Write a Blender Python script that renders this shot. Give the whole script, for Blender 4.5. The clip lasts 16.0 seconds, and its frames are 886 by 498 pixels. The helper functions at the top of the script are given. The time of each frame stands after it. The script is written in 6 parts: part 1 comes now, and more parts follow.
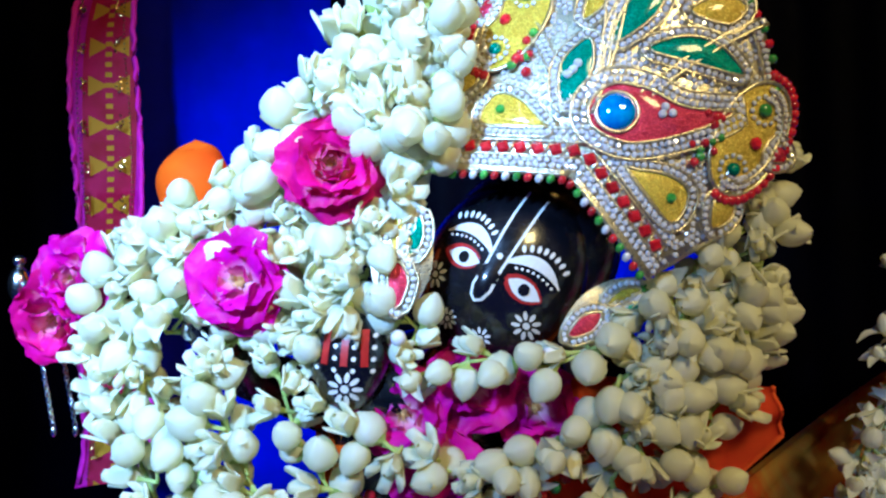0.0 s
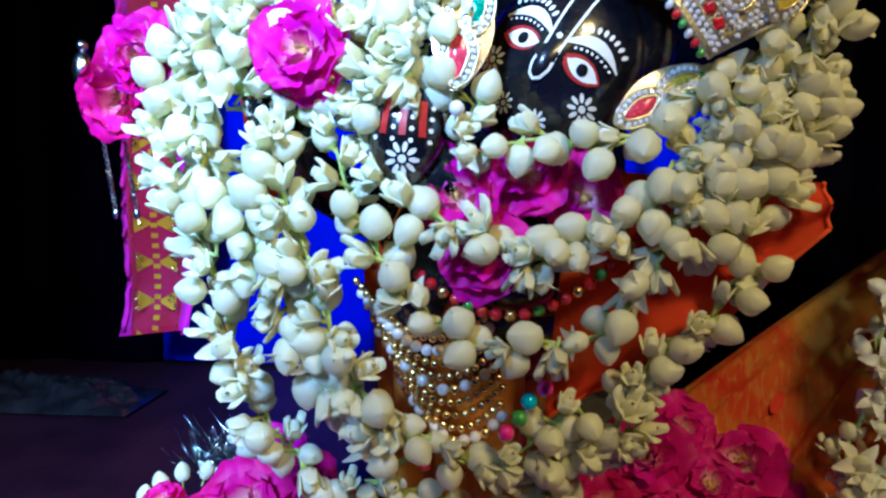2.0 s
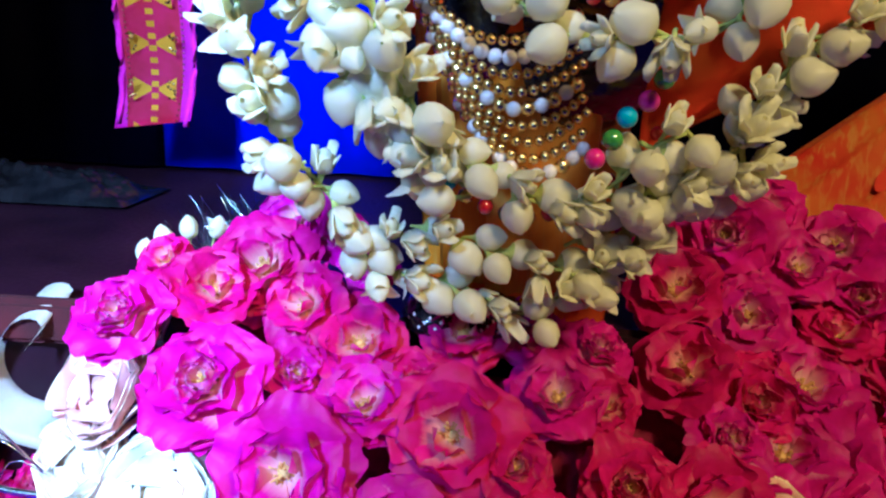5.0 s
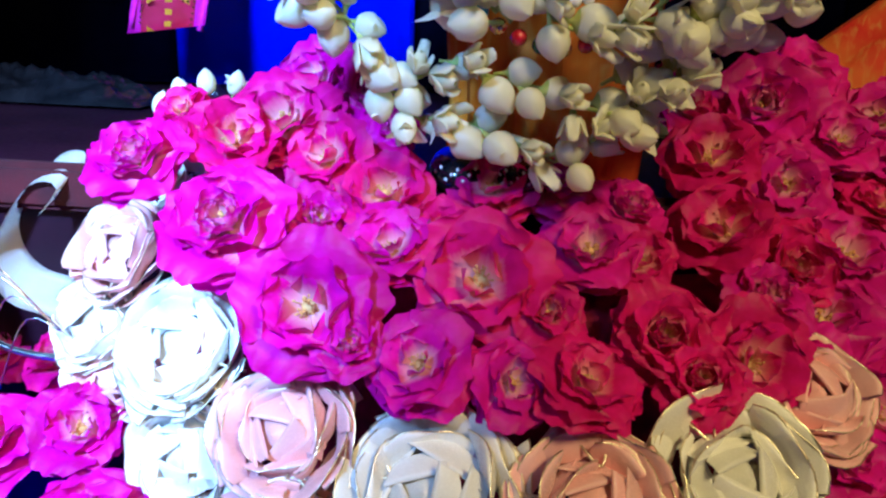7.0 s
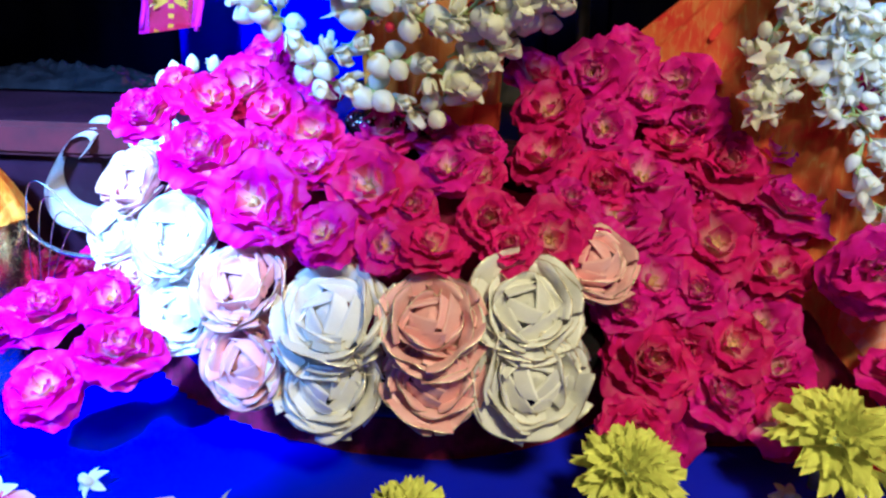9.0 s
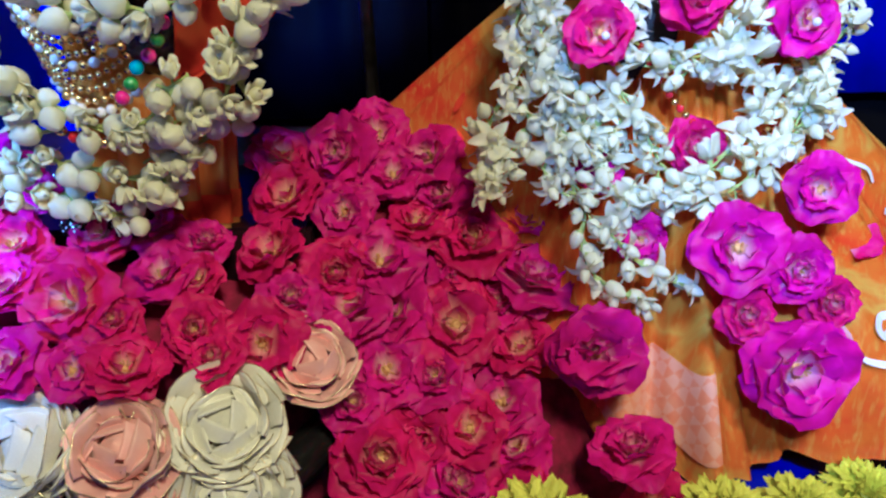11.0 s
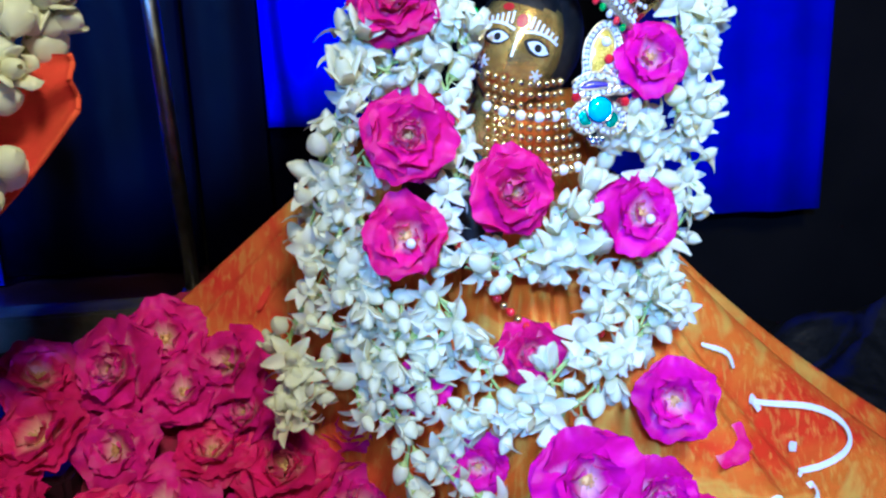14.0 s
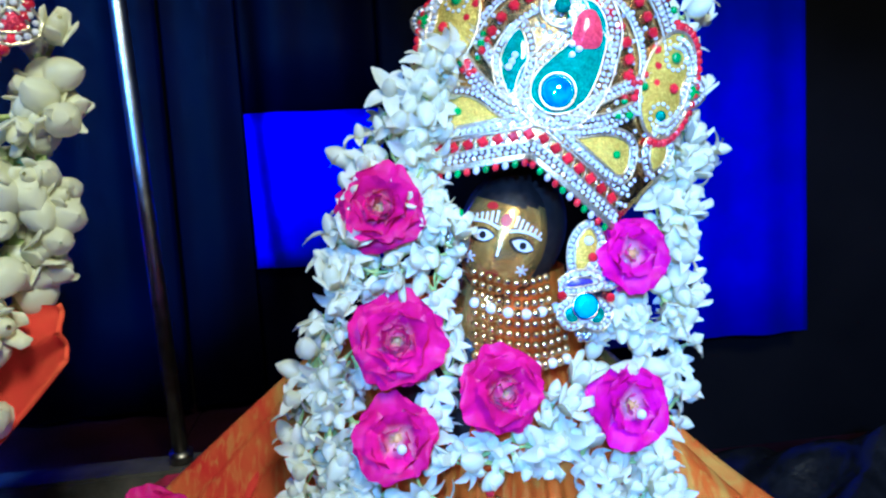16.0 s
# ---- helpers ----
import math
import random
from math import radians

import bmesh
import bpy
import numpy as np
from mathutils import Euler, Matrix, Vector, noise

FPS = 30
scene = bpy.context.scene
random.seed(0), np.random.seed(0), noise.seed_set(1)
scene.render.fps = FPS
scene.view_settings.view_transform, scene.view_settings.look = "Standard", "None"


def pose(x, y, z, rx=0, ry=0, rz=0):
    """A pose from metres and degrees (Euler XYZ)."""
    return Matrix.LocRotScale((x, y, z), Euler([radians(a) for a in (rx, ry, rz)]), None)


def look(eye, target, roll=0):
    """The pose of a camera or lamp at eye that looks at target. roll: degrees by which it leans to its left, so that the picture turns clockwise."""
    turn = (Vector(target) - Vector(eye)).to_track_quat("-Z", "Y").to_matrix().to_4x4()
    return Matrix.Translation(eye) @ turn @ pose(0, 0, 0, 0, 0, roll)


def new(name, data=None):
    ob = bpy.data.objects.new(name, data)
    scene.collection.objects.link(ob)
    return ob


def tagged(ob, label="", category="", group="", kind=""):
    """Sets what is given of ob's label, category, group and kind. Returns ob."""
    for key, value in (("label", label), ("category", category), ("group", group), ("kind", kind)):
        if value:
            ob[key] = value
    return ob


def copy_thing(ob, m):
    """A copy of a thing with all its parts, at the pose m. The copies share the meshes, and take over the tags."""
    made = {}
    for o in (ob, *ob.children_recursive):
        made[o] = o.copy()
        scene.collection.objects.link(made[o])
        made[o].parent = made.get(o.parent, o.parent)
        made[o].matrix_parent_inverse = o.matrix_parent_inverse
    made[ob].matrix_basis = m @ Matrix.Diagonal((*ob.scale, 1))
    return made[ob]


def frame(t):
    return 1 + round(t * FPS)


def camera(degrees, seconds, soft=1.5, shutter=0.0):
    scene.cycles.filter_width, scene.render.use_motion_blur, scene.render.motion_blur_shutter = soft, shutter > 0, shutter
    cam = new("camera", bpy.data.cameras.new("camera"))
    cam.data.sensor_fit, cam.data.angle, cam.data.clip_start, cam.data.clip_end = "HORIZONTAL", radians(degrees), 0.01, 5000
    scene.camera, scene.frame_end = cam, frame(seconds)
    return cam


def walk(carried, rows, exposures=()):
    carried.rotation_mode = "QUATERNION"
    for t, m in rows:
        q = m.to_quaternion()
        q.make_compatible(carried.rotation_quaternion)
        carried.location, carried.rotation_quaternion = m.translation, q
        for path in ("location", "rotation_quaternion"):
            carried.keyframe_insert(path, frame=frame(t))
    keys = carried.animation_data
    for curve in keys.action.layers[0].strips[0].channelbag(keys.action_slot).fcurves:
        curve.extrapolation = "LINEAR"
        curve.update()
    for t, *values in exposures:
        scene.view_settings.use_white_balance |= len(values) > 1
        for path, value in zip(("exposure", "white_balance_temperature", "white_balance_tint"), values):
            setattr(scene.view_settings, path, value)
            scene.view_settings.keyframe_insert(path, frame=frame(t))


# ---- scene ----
cam = camera(62.2, 16.0, soft=2.4)
EXPOSURES = [(0, -1.3, 4650, 15), (2.5, -0.9, 4750, 16), (4, -0.5, 4850, 19), (6.5, -0.45, 4600, 20), (7.5, -0.35, 4400, 21), (8, 0.25, 4000, 24), (10.3, -0.2, 3900, 18), (11.5, -0.2, 3900, 18), (13, -0.1, 3800, 17), (14.5, -0.25, 3600, 15), (16, -0.25, 3450, 15)]
PATH = [
    (0, (0.072, 0.072, 0.529), (0.025, 2.071, 0.548), -1.6),
    (0.5, (0.069, 0.062, 0.505), (0.009, 2.061, 0.489), -1.1),
    (1, (0.059, 0.055, 0.486), (-0.012, 2.053, 0.427), -0.5),
    (1.5, (0.058, 0.055, 0.466), (-0.03, 2.05, 0.359), -0.0),
    (2, (0.055, 0.062, 0.449), (-0.055, 2.053, 0.294), 0.6),
    (2.5, (0.049, 0.072, 0.433), (-0.063, 2.058, 0.221), 1.1),
    (3, (0.048, 0.084, 0.415), (-0.072, 2.06, 0.133), 1.5),
    (3.5, (0.043, 0.096, 0.398), (-0.087, 2.06, 0.044), 1.4),
    (4, (0.036, 0.112, 0.385), (-0.087, 2.067, -0.02), 1.6),
    (6.3, (0.013, 0.145, 0.315), (-0.099, 2.054, -0.269), 2.8),
    (6.5, (0.016, 0.142, 0.308), (-0.115, 2.05, -0.276), 2.4),
    (7, (0.016, 0.133, 0.295), (-0.116, 2.038, -0.3), 2.3),
    (7.5, (0.028, 0.103, 0.286), (-0.105, 2.007, -0.311), 2.3),
    (8, (0.037, 0.047, 0.271), (-0.096, 1.953, -0.321), 2.2),
    (8.2, (0.042, 0.022, 0.267), (-0.096, 1.928, -0.325), 2.1),
    (10.3, (0.23, -0.086, 0.357), (0.044, 1.811, -0.247), -0.3),
    (10.5, (0.235, -0.057, 0.358), (0.118, 1.852, -0.229), -0.4),
    (11, (0.276, -0.008, 0.368), (0.249, 1.891, -0.258), -1.0),
    (11.5, (0.302, 0.03, 0.372), (0.328, 1.924, -0.271), -1.4),
    (12, (0.314, 0.061, 0.382), (0.371, 1.955, -0.26), -1.5),
    (12.5, (0.324, 0.086, 0.389), (0.441, 1.979, -0.245), -1.6),
    (13, (0.336, 0.108, 0.4), (0.52, 2.006, -0.204), -1.8),
    (13.5, (0.351, 0.119, 0.417), (0.57, 2.032, -0.121), -2.0),
    (14, (0.354, 0.108, 0.439), (0.58, 2.044, -0.009), -2.1),
    (14.5, (0.358, 0.112, 0.459), (0.592, 2.059, 0.067), -2.2),
    (15, (0.364, 0.127, 0.478), (0.612, 2.082, 0.138), -2.5),
    (15.5, (0.36, 0.131, 0.496), (0.621, 2.093, 0.206), -3.1),
    (16, (0.359, 0.118, 0.508), (0.628, 2.087, 0.279), -3.3),
]
walk(cam, [(t, look(eye, target, roll)) for t, eye, target, roll in PATH], EXPOSURES)

# ---- world and lamps ----
world = bpy.data.worlds.new("world")
scene.world = world
world.use_nodes = True
world.node_tree.nodes["Background"].inputs["Color"].default_value = (0.5, 0.42, 0.36, 1)
world.node_tree.nodes["Background"].inputs["Strength"].default_value = 0.02


def spot(name, eye, target, watts, colour, degrees, blend, radius):
    data = bpy.data.lights.new(name, "SPOT")
    data.energy, data.color, data.spot_size, data.spot_blend, data.shadow_soft_size = watts, colour, radians(degrees), blend, radius
    ob = new(name, data)
    ob.matrix_world = look(eye, target)
    return ob


spot("spot_lamp", (-0.32, -0.32, 0.78), (-0.30, 0.46, 0.22), 225, (0.48, 0.72, 1.0), 37.5, 0.8, 0.07)
spot("spot_lamp", (-0.26, -0.34, 0.95), (-0.115, 0.47, 0.665), 240, (0.52, 0.76, 1.0), 40.5, 0.8, 0.06)
spot("spot_lamp", (0.24, -0.35, 0.74), (0.665, 0.54, 0.36), 56, (0.64, 0.80, 1.0), 42, 0.6, 0.04)
# unseen warm area light, added as fill for the parts the spots miss
warm_fill = bpy.data.lights.new("ceiling_bulb", "AREA")
warm_fill.energy, warm_fill.color, warm_fill.size = 25, (1.0, 0.66, 0.18), 0.25
warm_fill_ob = new("ceiling_bulb", warm_fill)
warm_fill_ob.matrix_world = look((0.58, -0.48, 1.24), (0.25, 0.5, 0.22))


# ---- materials ----
def material(name, a, b, scale=60.0, rough=0.5, metal=0.0, bump=0.2, fine=400.0, coat=0.0, spread=0.0, through_light=0.0, sheen=0.0, glow=None):
    """Two colours mixed by noise at two scales, with relief; spread: how far single objects differ in value."""
    m = bpy.data.materials.new(name)
    m.use_nodes = True
    nt = m.node_tree
    n, l = nt.nodes, nt.links
    p = n["Principled BSDF"]
    co = n.new("ShaderNodeTexCoord")
    big, small = n.new("ShaderNodeTexNoise"), n.new("ShaderNodeTexNoise")
    big.inputs["Scale"].default_value, small.inputs["Scale"].default_value = scale, fine
    big.inputs["Detail"].default_value = small.inputs["Detail"].default_value = 3
    for k in (big, small):
        l.new(co.outputs["Object"], k.inputs["Vector"])
    ramp = n.new("ShaderNodeValToRGB")
    ramp.color_ramp.elements[0].position, ramp.color_ramp.elements[1].position = 0.35, 0.68
    ramp.color_ramp.elements[0].color, ramp.color_ramp.elements[1].color = (*a, 1), (*b, 1)
    l.new(big.outputs["Fac"], ramp.inputs["Fac"])
    out = ramp.outputs["Color"]
    if spread:
        info, hsv, rng = n.new("ShaderNodeObjectInfo"), n.new("ShaderNodeHueSaturation"), n.new("ShaderNodeMapRange")
        rng.inputs["To Min"].default_value, rng.inputs["To Max"].default_value = 1 - spread, 1 + spread
        l.new(info.outputs["Random"], rng.inputs["Value"])
        l.new(rng.outputs["Result"], hsv.inputs["Value"])
        l.new(out, hsv.inputs["Color"])
        out = hsv.outputs["Color"]
    l.new(out, p.inputs["Base Color"])
    rr = n.new("ShaderNodeMapRange")
    rr.inputs["To Min"].default_value, rr.inputs["To Max"].default_value = max(0.02, rough - 0.12), min(1, rough + 0.12)
    l.new(small.outputs["Fac"], rr.inputs["Value"])
    l.new(rr.outputs["Result"], p.inputs["Roughness"])
    p.inputs["Metallic"].default_value = metal
    p.inputs["Coat Weight"].default_value = coat
    p.inputs["Coat Roughness"].default_value = 0.08
    p.inputs["Sheen Weight"].default_value = sheen
    if bump:
        bp = n.new("ShaderNodeBump")
        bp.inputs["Strength"].default_value, bp.inputs["Distance"].default_value = bump, 0.001
        l.new(small.outputs["Fac"], bp.inputs["Height"])
        l.new(bp.outputs["Normal"], p.inputs["Normal"])
    if through_light:
        tr, mix = n.new("ShaderNodeBsdfTranslucent"), n.new("ShaderNodeMixShader")
        mix.inputs["Fac"].default_value = through_light
        if glow:
            tr.inputs["Color"].default_value = (*glow, 1)
        else:
            l.new(out, tr.inputs["Color"])
        l.new(p.outputs["BSDF"], mix.inputs[1])
        l.new(tr.outputs["BSDF"], mix.inputs[2])
        l.new(mix.outputs["Shader"], n["Material Output"].inputs["Surface"])
    return m


def petal_material(name, base, mid, tip, length, spread=0.25):
    """A petal: pale at its base, then its colour, with fine veins along it."""
    m = material(name, mid, tip, 90, 0.5, 0, 0.35, 500, 0, spread, 0.34)
    nt = m.node_tree
    n, l = nt.nodes, nt.links
    p = n["Principled BSDF"]
    old = p.inputs["Base Color"].links[0].from_socket
    p.inputs["Specular IOR Level"].default_value = 0.25
    co, sep, wave = n.new("ShaderNodeTexCoord"), n.new("ShaderNodeSeparateXYZ"), n.new("ShaderNodeTexNoise")
    stretch = n.new("ShaderNodeMapping")
    stretch.inputs["Scale"].default_value = (900, 60, 60)
    wave.inputs["Scale"].default_value = 1.0
    l.new(co.outputs["Object"], stretch.inputs["Vector"])
    l.new(stretch.outputs["Vector"], wave.inputs["Vector"])
    l.new(co.outputs["Object"], sep.inputs["Vector"])
    add = n.new("ShaderNodeMath")
    add.operation = "MULTIPLY_ADD"
    add.inputs[1].default_value = 0.004
    l.new(wave.outputs["Fac"], add.inputs[0])
    l.new(sep.outputs["Y"], add.inputs[2])
    rng, mix = n.new("ShaderNodeMapRange"), n.new("ShaderNodeMix")
    rng.inputs["From Min"].default_value, rng.inputs["From Max"].default_value = length * 0.17, length * 0.52
    l.new(add.outputs["Value"], rng.inputs["Value"])
    mix.data_type = "RGBA"
    mix.inputs["A"].default_value = (*base, 1)
    l.new(rng.outputs["Result"], mix.inputs["Factor"])
    l.new(old, mix.inputs["B"])
    l.new(mix.outputs["Result"], p.inputs["Base Color"])
    for node in n:
        if node.type == "BSDF_TRANSLUCENT":
            l.new(mix.outputs["Result"], node.inputs["Color"])
    return m


ROSE = petal_material("rose_petal", (0.95, 0.58, 0.68), (0.66, 0.0006, 0.26), (0.84, 0.006, 0.52), 0.026, 0.16)
DEEP = petal_material("deep_rose_petal", (0.95, 0.54, 0.50), (0.66, 0.0005, 0.15), (0.84, 0.005, 0.32), 0.026, 0.16)
STAMEN = material("stamen", (0.74, 0.50, 0.16), (0.55, 0.26, 0.06), 300, 0.6)
JASMINE = material("jasmine_petal", (0.93, 0.92, 0.66), (0.97, 0.96, 0.84), 120, 0.40, 0, 0.12, 500, 0, 0.05, 0.40, 0, (0.95, 0.92, 0.50))
STALK = material("green_stalk", (0.34, 0.44, 0.08), (0.50, 0.56, 0.16), 150, 0.5)
MARIGOLD = material("marigold_petal", (0.80, 0.80, 0.0), (0.92, 0.94, 0.005), 120, 0.6, 0, 0.2, 600, 0, 0.12, 0.25)
SATIN_PINK = material("pink_satin", (0.84, 0.40, 0.37), (0.90, 0.54, 0.50), 40, 0.26, 0, 0.3, 1400, 0, 0.12, 0, 0.3)
SATIN_WHITE = material("ivory_satin", (0.82, 0.79, 0.66), (0.88, 0.86, 0.78), 40, 0.26, 0, 0.3, 1400, 0, 0.1, 0, 0.3)
GOLD = material("gold", (0.80, 0.52, 0.14), (0.92, 0.70, 0.30), 200, 0.25, 1.0, 0.15, 900)
PALE_GOLD = material("pale_gold_wire", (0.80, 0.70, 0.42), (0.90, 0.82, 0.60), 200, 0.3, 0.9, 0.2, 1200)
SILVER = material("silver", (0.70, 0.70, 0.72), (0.85, 0.85, 0.86), 200, 0.2, 1.0, 0.1, 900)
STONE = material("rhinestone", (0.62, 0.60, 0.66), (0.98, 0.97, 0.98), 500, 0.12, 0.1, 0.0, 900, 1.0)
RUBY = material("ruby_glass", (0.45, 0.006, 0.012), (0.68, 0.02, 0.03), 300, 0.15, 0.0, 0.0, 900, 1.0, 0.3)
GREEN = material("green_glass", (0.05, 0.26, 0.03), (0.12, 0.42, 0.06), 300, 0.15, 0.0, 0.0, 900, 1.0, 0.3)
BLUE_GEM = material("blue_glass", (0.0, 0.16, 0.72), (0.02, 0.42, 0.92), 160, 0.08, 0.1, 0.0, 900, 1.0)
AQUA_GEM = material("turquoise_glass", (0.0, 0.42, 0.62), (0.05, 0.62, 0.80), 160, 0.08, 0.1, 0.0, 900, 1.0)
ENAMEL_GREEN = material("green_foil", (0.0, 0.20, 0.12), (0.01, 0.36, 0.22), 420, 0.26, 0.45, 0.9, 1100, 0.6)
ENAMEL_RED = material("red_foil", (0.55, 0.02, 0.06), (0.75, 0.05, 0.10), 420, 0.26, 0.45, 0.9, 1100, 0.6)
ENAMEL_YELLOW = material("yellow_foil", (0.66, 0.46, 0.02), (0.85, 0.66, 0.05), 420, 0.26, 0.45, 0.9, 1100, 0.6)
PEARL = material("pearl", (0.80, 0.74, 0.72), (0.86, 0.82, 0.80), 200, 0.22, 0, 0.0, 900, 0.7)
BLACK = material("black_lacquer", (0.004, 0.004, 0.006), (0.010, 0.009, 0.013), 60, 0.24, 0, 0.05, 300, 0.6)
BRONZE = material("brass_face", (0.84, 0.50, 0.07), (0.95, 0.64, 0.14), 120, 0.22, 0.8, 0.3, 300)
HAIR = material("black_paint", (0.006, 0.005, 0.005), (0.02, 0.015, 0.012), 200, 0.5)
WHITE_PAINT = material("white_paint", (0.80, 0.76, 0.70), (0.86, 0.83, 0.78), 400, 0.5)
RED_PAINT = material("red_paint", (0.32, 0.012, 0.01), (0.46, 0.02, 0.016), 300, 0.4)
# near-black blue for the backdrop's shaded parts: shade put into the colour
SHADED_BLUE = material("navy_board", (0.0004, 0.0004, 0.006), (0.0008, 0.0008, 0.011), 8, 0.6, 0, 0.1, 60)
BLUE_CLOTH = material("blue_cloth", (0.002, 0.003, 0.78), (0.003, 0.006, 0.95), 14, 0.9, 0, 0.35, 900)
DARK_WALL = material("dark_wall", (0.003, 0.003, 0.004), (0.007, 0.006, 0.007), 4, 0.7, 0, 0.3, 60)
for dull in (DARK_WALL, SHADED_BLUE):
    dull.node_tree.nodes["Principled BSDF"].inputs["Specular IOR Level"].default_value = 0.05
WOOD = material("dark_wood", (0.012, 0.003, 0.008), (0.024, 0.006, 0.014), 12, 0.45, 0, 0.15, 220)
WOOD.node_tree.nodes["Principled BSDF"].inputs["Specular IOR Level"].default_value = 0.22
CONCRETE = material("grey_ledge", (0.05, 0.045, 0.045), (0.11, 0.10, 0.09), 30, 0.8, 0, 0.6, 260)
RED_CLOTH = material("red_cloth", (0.035, 0.002, 0.003), (0.07, 0.003, 0.005), 40, 0.95, 0, 0.4, 900)
ORANGE = material("orange_cloth", (0.98, 0.11, 0.0008), (0.99, 0.17, 0.002), 30, 0.6, 0, 0.35, 1200, 0, 0, 0.3)
ORANGE.node_tree.nodes["Principled BSDF"].inputs["Specular IOR Level"].default_value = 0.06
STEEL = material("steel_tube", (0.22, 0.20, 0.19), (0.34, 0.31, 0.29), 60, 0.34, 1.0, 0.1, 500)
BRASS = material("brass", (0.70, 0.46, 0.12), (0.82, 0.60, 0.22), 60, 0.25, 1.0, 0.2, 300)
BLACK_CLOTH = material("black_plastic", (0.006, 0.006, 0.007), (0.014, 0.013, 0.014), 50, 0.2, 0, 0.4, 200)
# dark crimson that stands in for the shade between the heaped roses
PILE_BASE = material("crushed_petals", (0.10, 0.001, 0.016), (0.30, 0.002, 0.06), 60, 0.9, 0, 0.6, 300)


def sari_material(name, low, high, cream):
    """Orange and yellow brush print with faint ribs, as on thin printed silk."""
    m = material(name, low, high, 26, 0.48, 0, 0.25, 1500, 0, 0, 0.1)
    nt = m.node_tree
    n, l = nt.nodes, nt.links
    p = n["Principled BSDF"]
    p.inputs["Specular IOR Level"].default_value = 0.10
    co = n.new("ShaderNodeTexCoord")
    big, ramp = n.new("ShaderNodeTexNoise"), n.new("ShaderNodeValToRGB")
    big.inputs["Scale"].default_value, big.inputs["Distortion"].default_value, big.inputs["Detail"].default_value = 9, 1.1, 4
    l.new(co.outputs["Object"], big.inputs["Vector"])
    e = ramp.color_ramp.elements
    e[0].position, e[0].color = 0.31, (*low, 1)
    e[1].position, e[1].color = 0.45, (*high, 1)
    for pos, col in ((0.50, high), (0.55, cream), (0.61, high), (0.74, low)):
        k = e.new(pos)
        k.color = (*col, 1)
    l.new(big.outputs["Fac"], ramp.inputs["Fac"])
    rib, mix, rng, stretch = n.new("ShaderNodeTexNoise"), n.new("ShaderNodeMix"), n.new("ShaderNodeMapRange"), n.new("ShaderNodeMapping")
    stretch.inputs["Scale"].default_value = (230, 230, 26)
    rib.inputs["Scale"].default_value, rib.inputs["Detail"].default_value, rib.inputs["Distortion"].default_value = 1.0, 2, 0.4
    l.new(co.outputs["Object"], stretch.inputs["Vector"])
    l.new(stretch.outputs["Vector"], rib.inputs["Vector"])
    rng.inputs["From Min"].default_value, rng.inputs["From Max"].default_value, rng.inputs["To Max"].default_value = 0.50, 0.72, 0.62
    l.new(rib.outputs["Fac"], rng.inputs["Value"])
    mix.data_type = "RGBA"
    mix.inputs["B"].default_value = (*cream, 1)
    l.new(rng.outputs["Result"], mix.inputs["Factor"])
    l.new(ramp.outputs["Color"], mix.inputs["A"])
    l.new(mix.outputs["Result"], p.inputs["Base Color"])
    return m


SARI = sari_material("printed_orange_silk", (0.97, 0.065, 0.0001), (0.99, 0.29, 0.0004), (0.99, 0.64, 0.06))
ROBE = sari_material("printed_yellow_silk", (0.72, 0.12, 0.004), (0.80, 0.26, 0.008), (0.82, 0.42, 0.06))


def brocade_material():
    """Pink ribbon with woven gold figures in a repeat of 5 cm."""
    m = material("pink_brocade", (0.66, 0.003, 0.045), (0.86, 0.008, 0.15), 30, 0.6, 0, 0.4, 1300)
    nt = m.node_tree
    n, l = nt.nodes, nt.links
    p = n["Principled BSDF"]
    old = p.inputs["Base Color"].links[0].from_socket
    co, sep = n.new("ShaderNodeTexCoord"), n.new("ShaderNodeSeparateXYZ")
    l.new(co.outputs["Object"], sep.inputs["Vector"])

    def op(kind, a, b=0.0):
        k = n.new("ShaderNodeMath")
        k.operation = kind
        for i, v in enumerate((a, b)):
            if isinstance(v, float):
                k.inputs[i].default_value = v
            else:
                l.new(v, k.inputs[i])
        return k.outputs[0]

    ax = op("ABSOLUTE", sep.outputs["X"])
    ph = op("ABSOLUTE", op("SUBTRACT", op("FRACT", op("DIVIDE", sep.outputs["Z"], 0.048)), 0.5))
    wedge = op("LESS_THAN", ph, op("MULTIPLY", ax, 11.0))
    inner = op("LESS_THAN", ax, 0.024)
    outer = op("GREATER_THAN", ax, 0.004)
    gold1 = op("MULTIPLY", op("MULTIPLY", wedge, inner), outer)
    drop = op("MULTIPLY", op("LESS_THAN", ax, 0.004), op("GREATER_THAN", op("SINE", op("MULTIPLY", sep.outputs["Z"], 500.0)), 0.1))
    fac = op("MAXIMUM", gold1, drop)
    mix, mixm = n.new("ShaderNodeMix"), n.new("ShaderNodeMath")
    mix.data_type = "RGBA"
    mix.inputs["B"].default_value = (0.95, 0.50, 0.01, 1)
    l.new(fac, mix.inputs["Factor"])
    l.new(old, mix.inputs["A"])
    edge = n.new("ShaderNodeMix")
    edge.data_type = "RGBA"
    edge.inputs["B"].default_value = (0.90, 0.008, 0.55, 1)
    l.new(op("GREATER_THAN", ax, 0.031), edge.inputs["Factor"])
    l.new(mix.outputs["Result"], edge.inputs["A"])
    l.new(edge.outputs["Result"], p.inputs["Base Color"])
    l.new(op("MULTIPLY", fac, 0.25), p.inputs["Metallic"])
    return m


BROCADE = brocade_material()


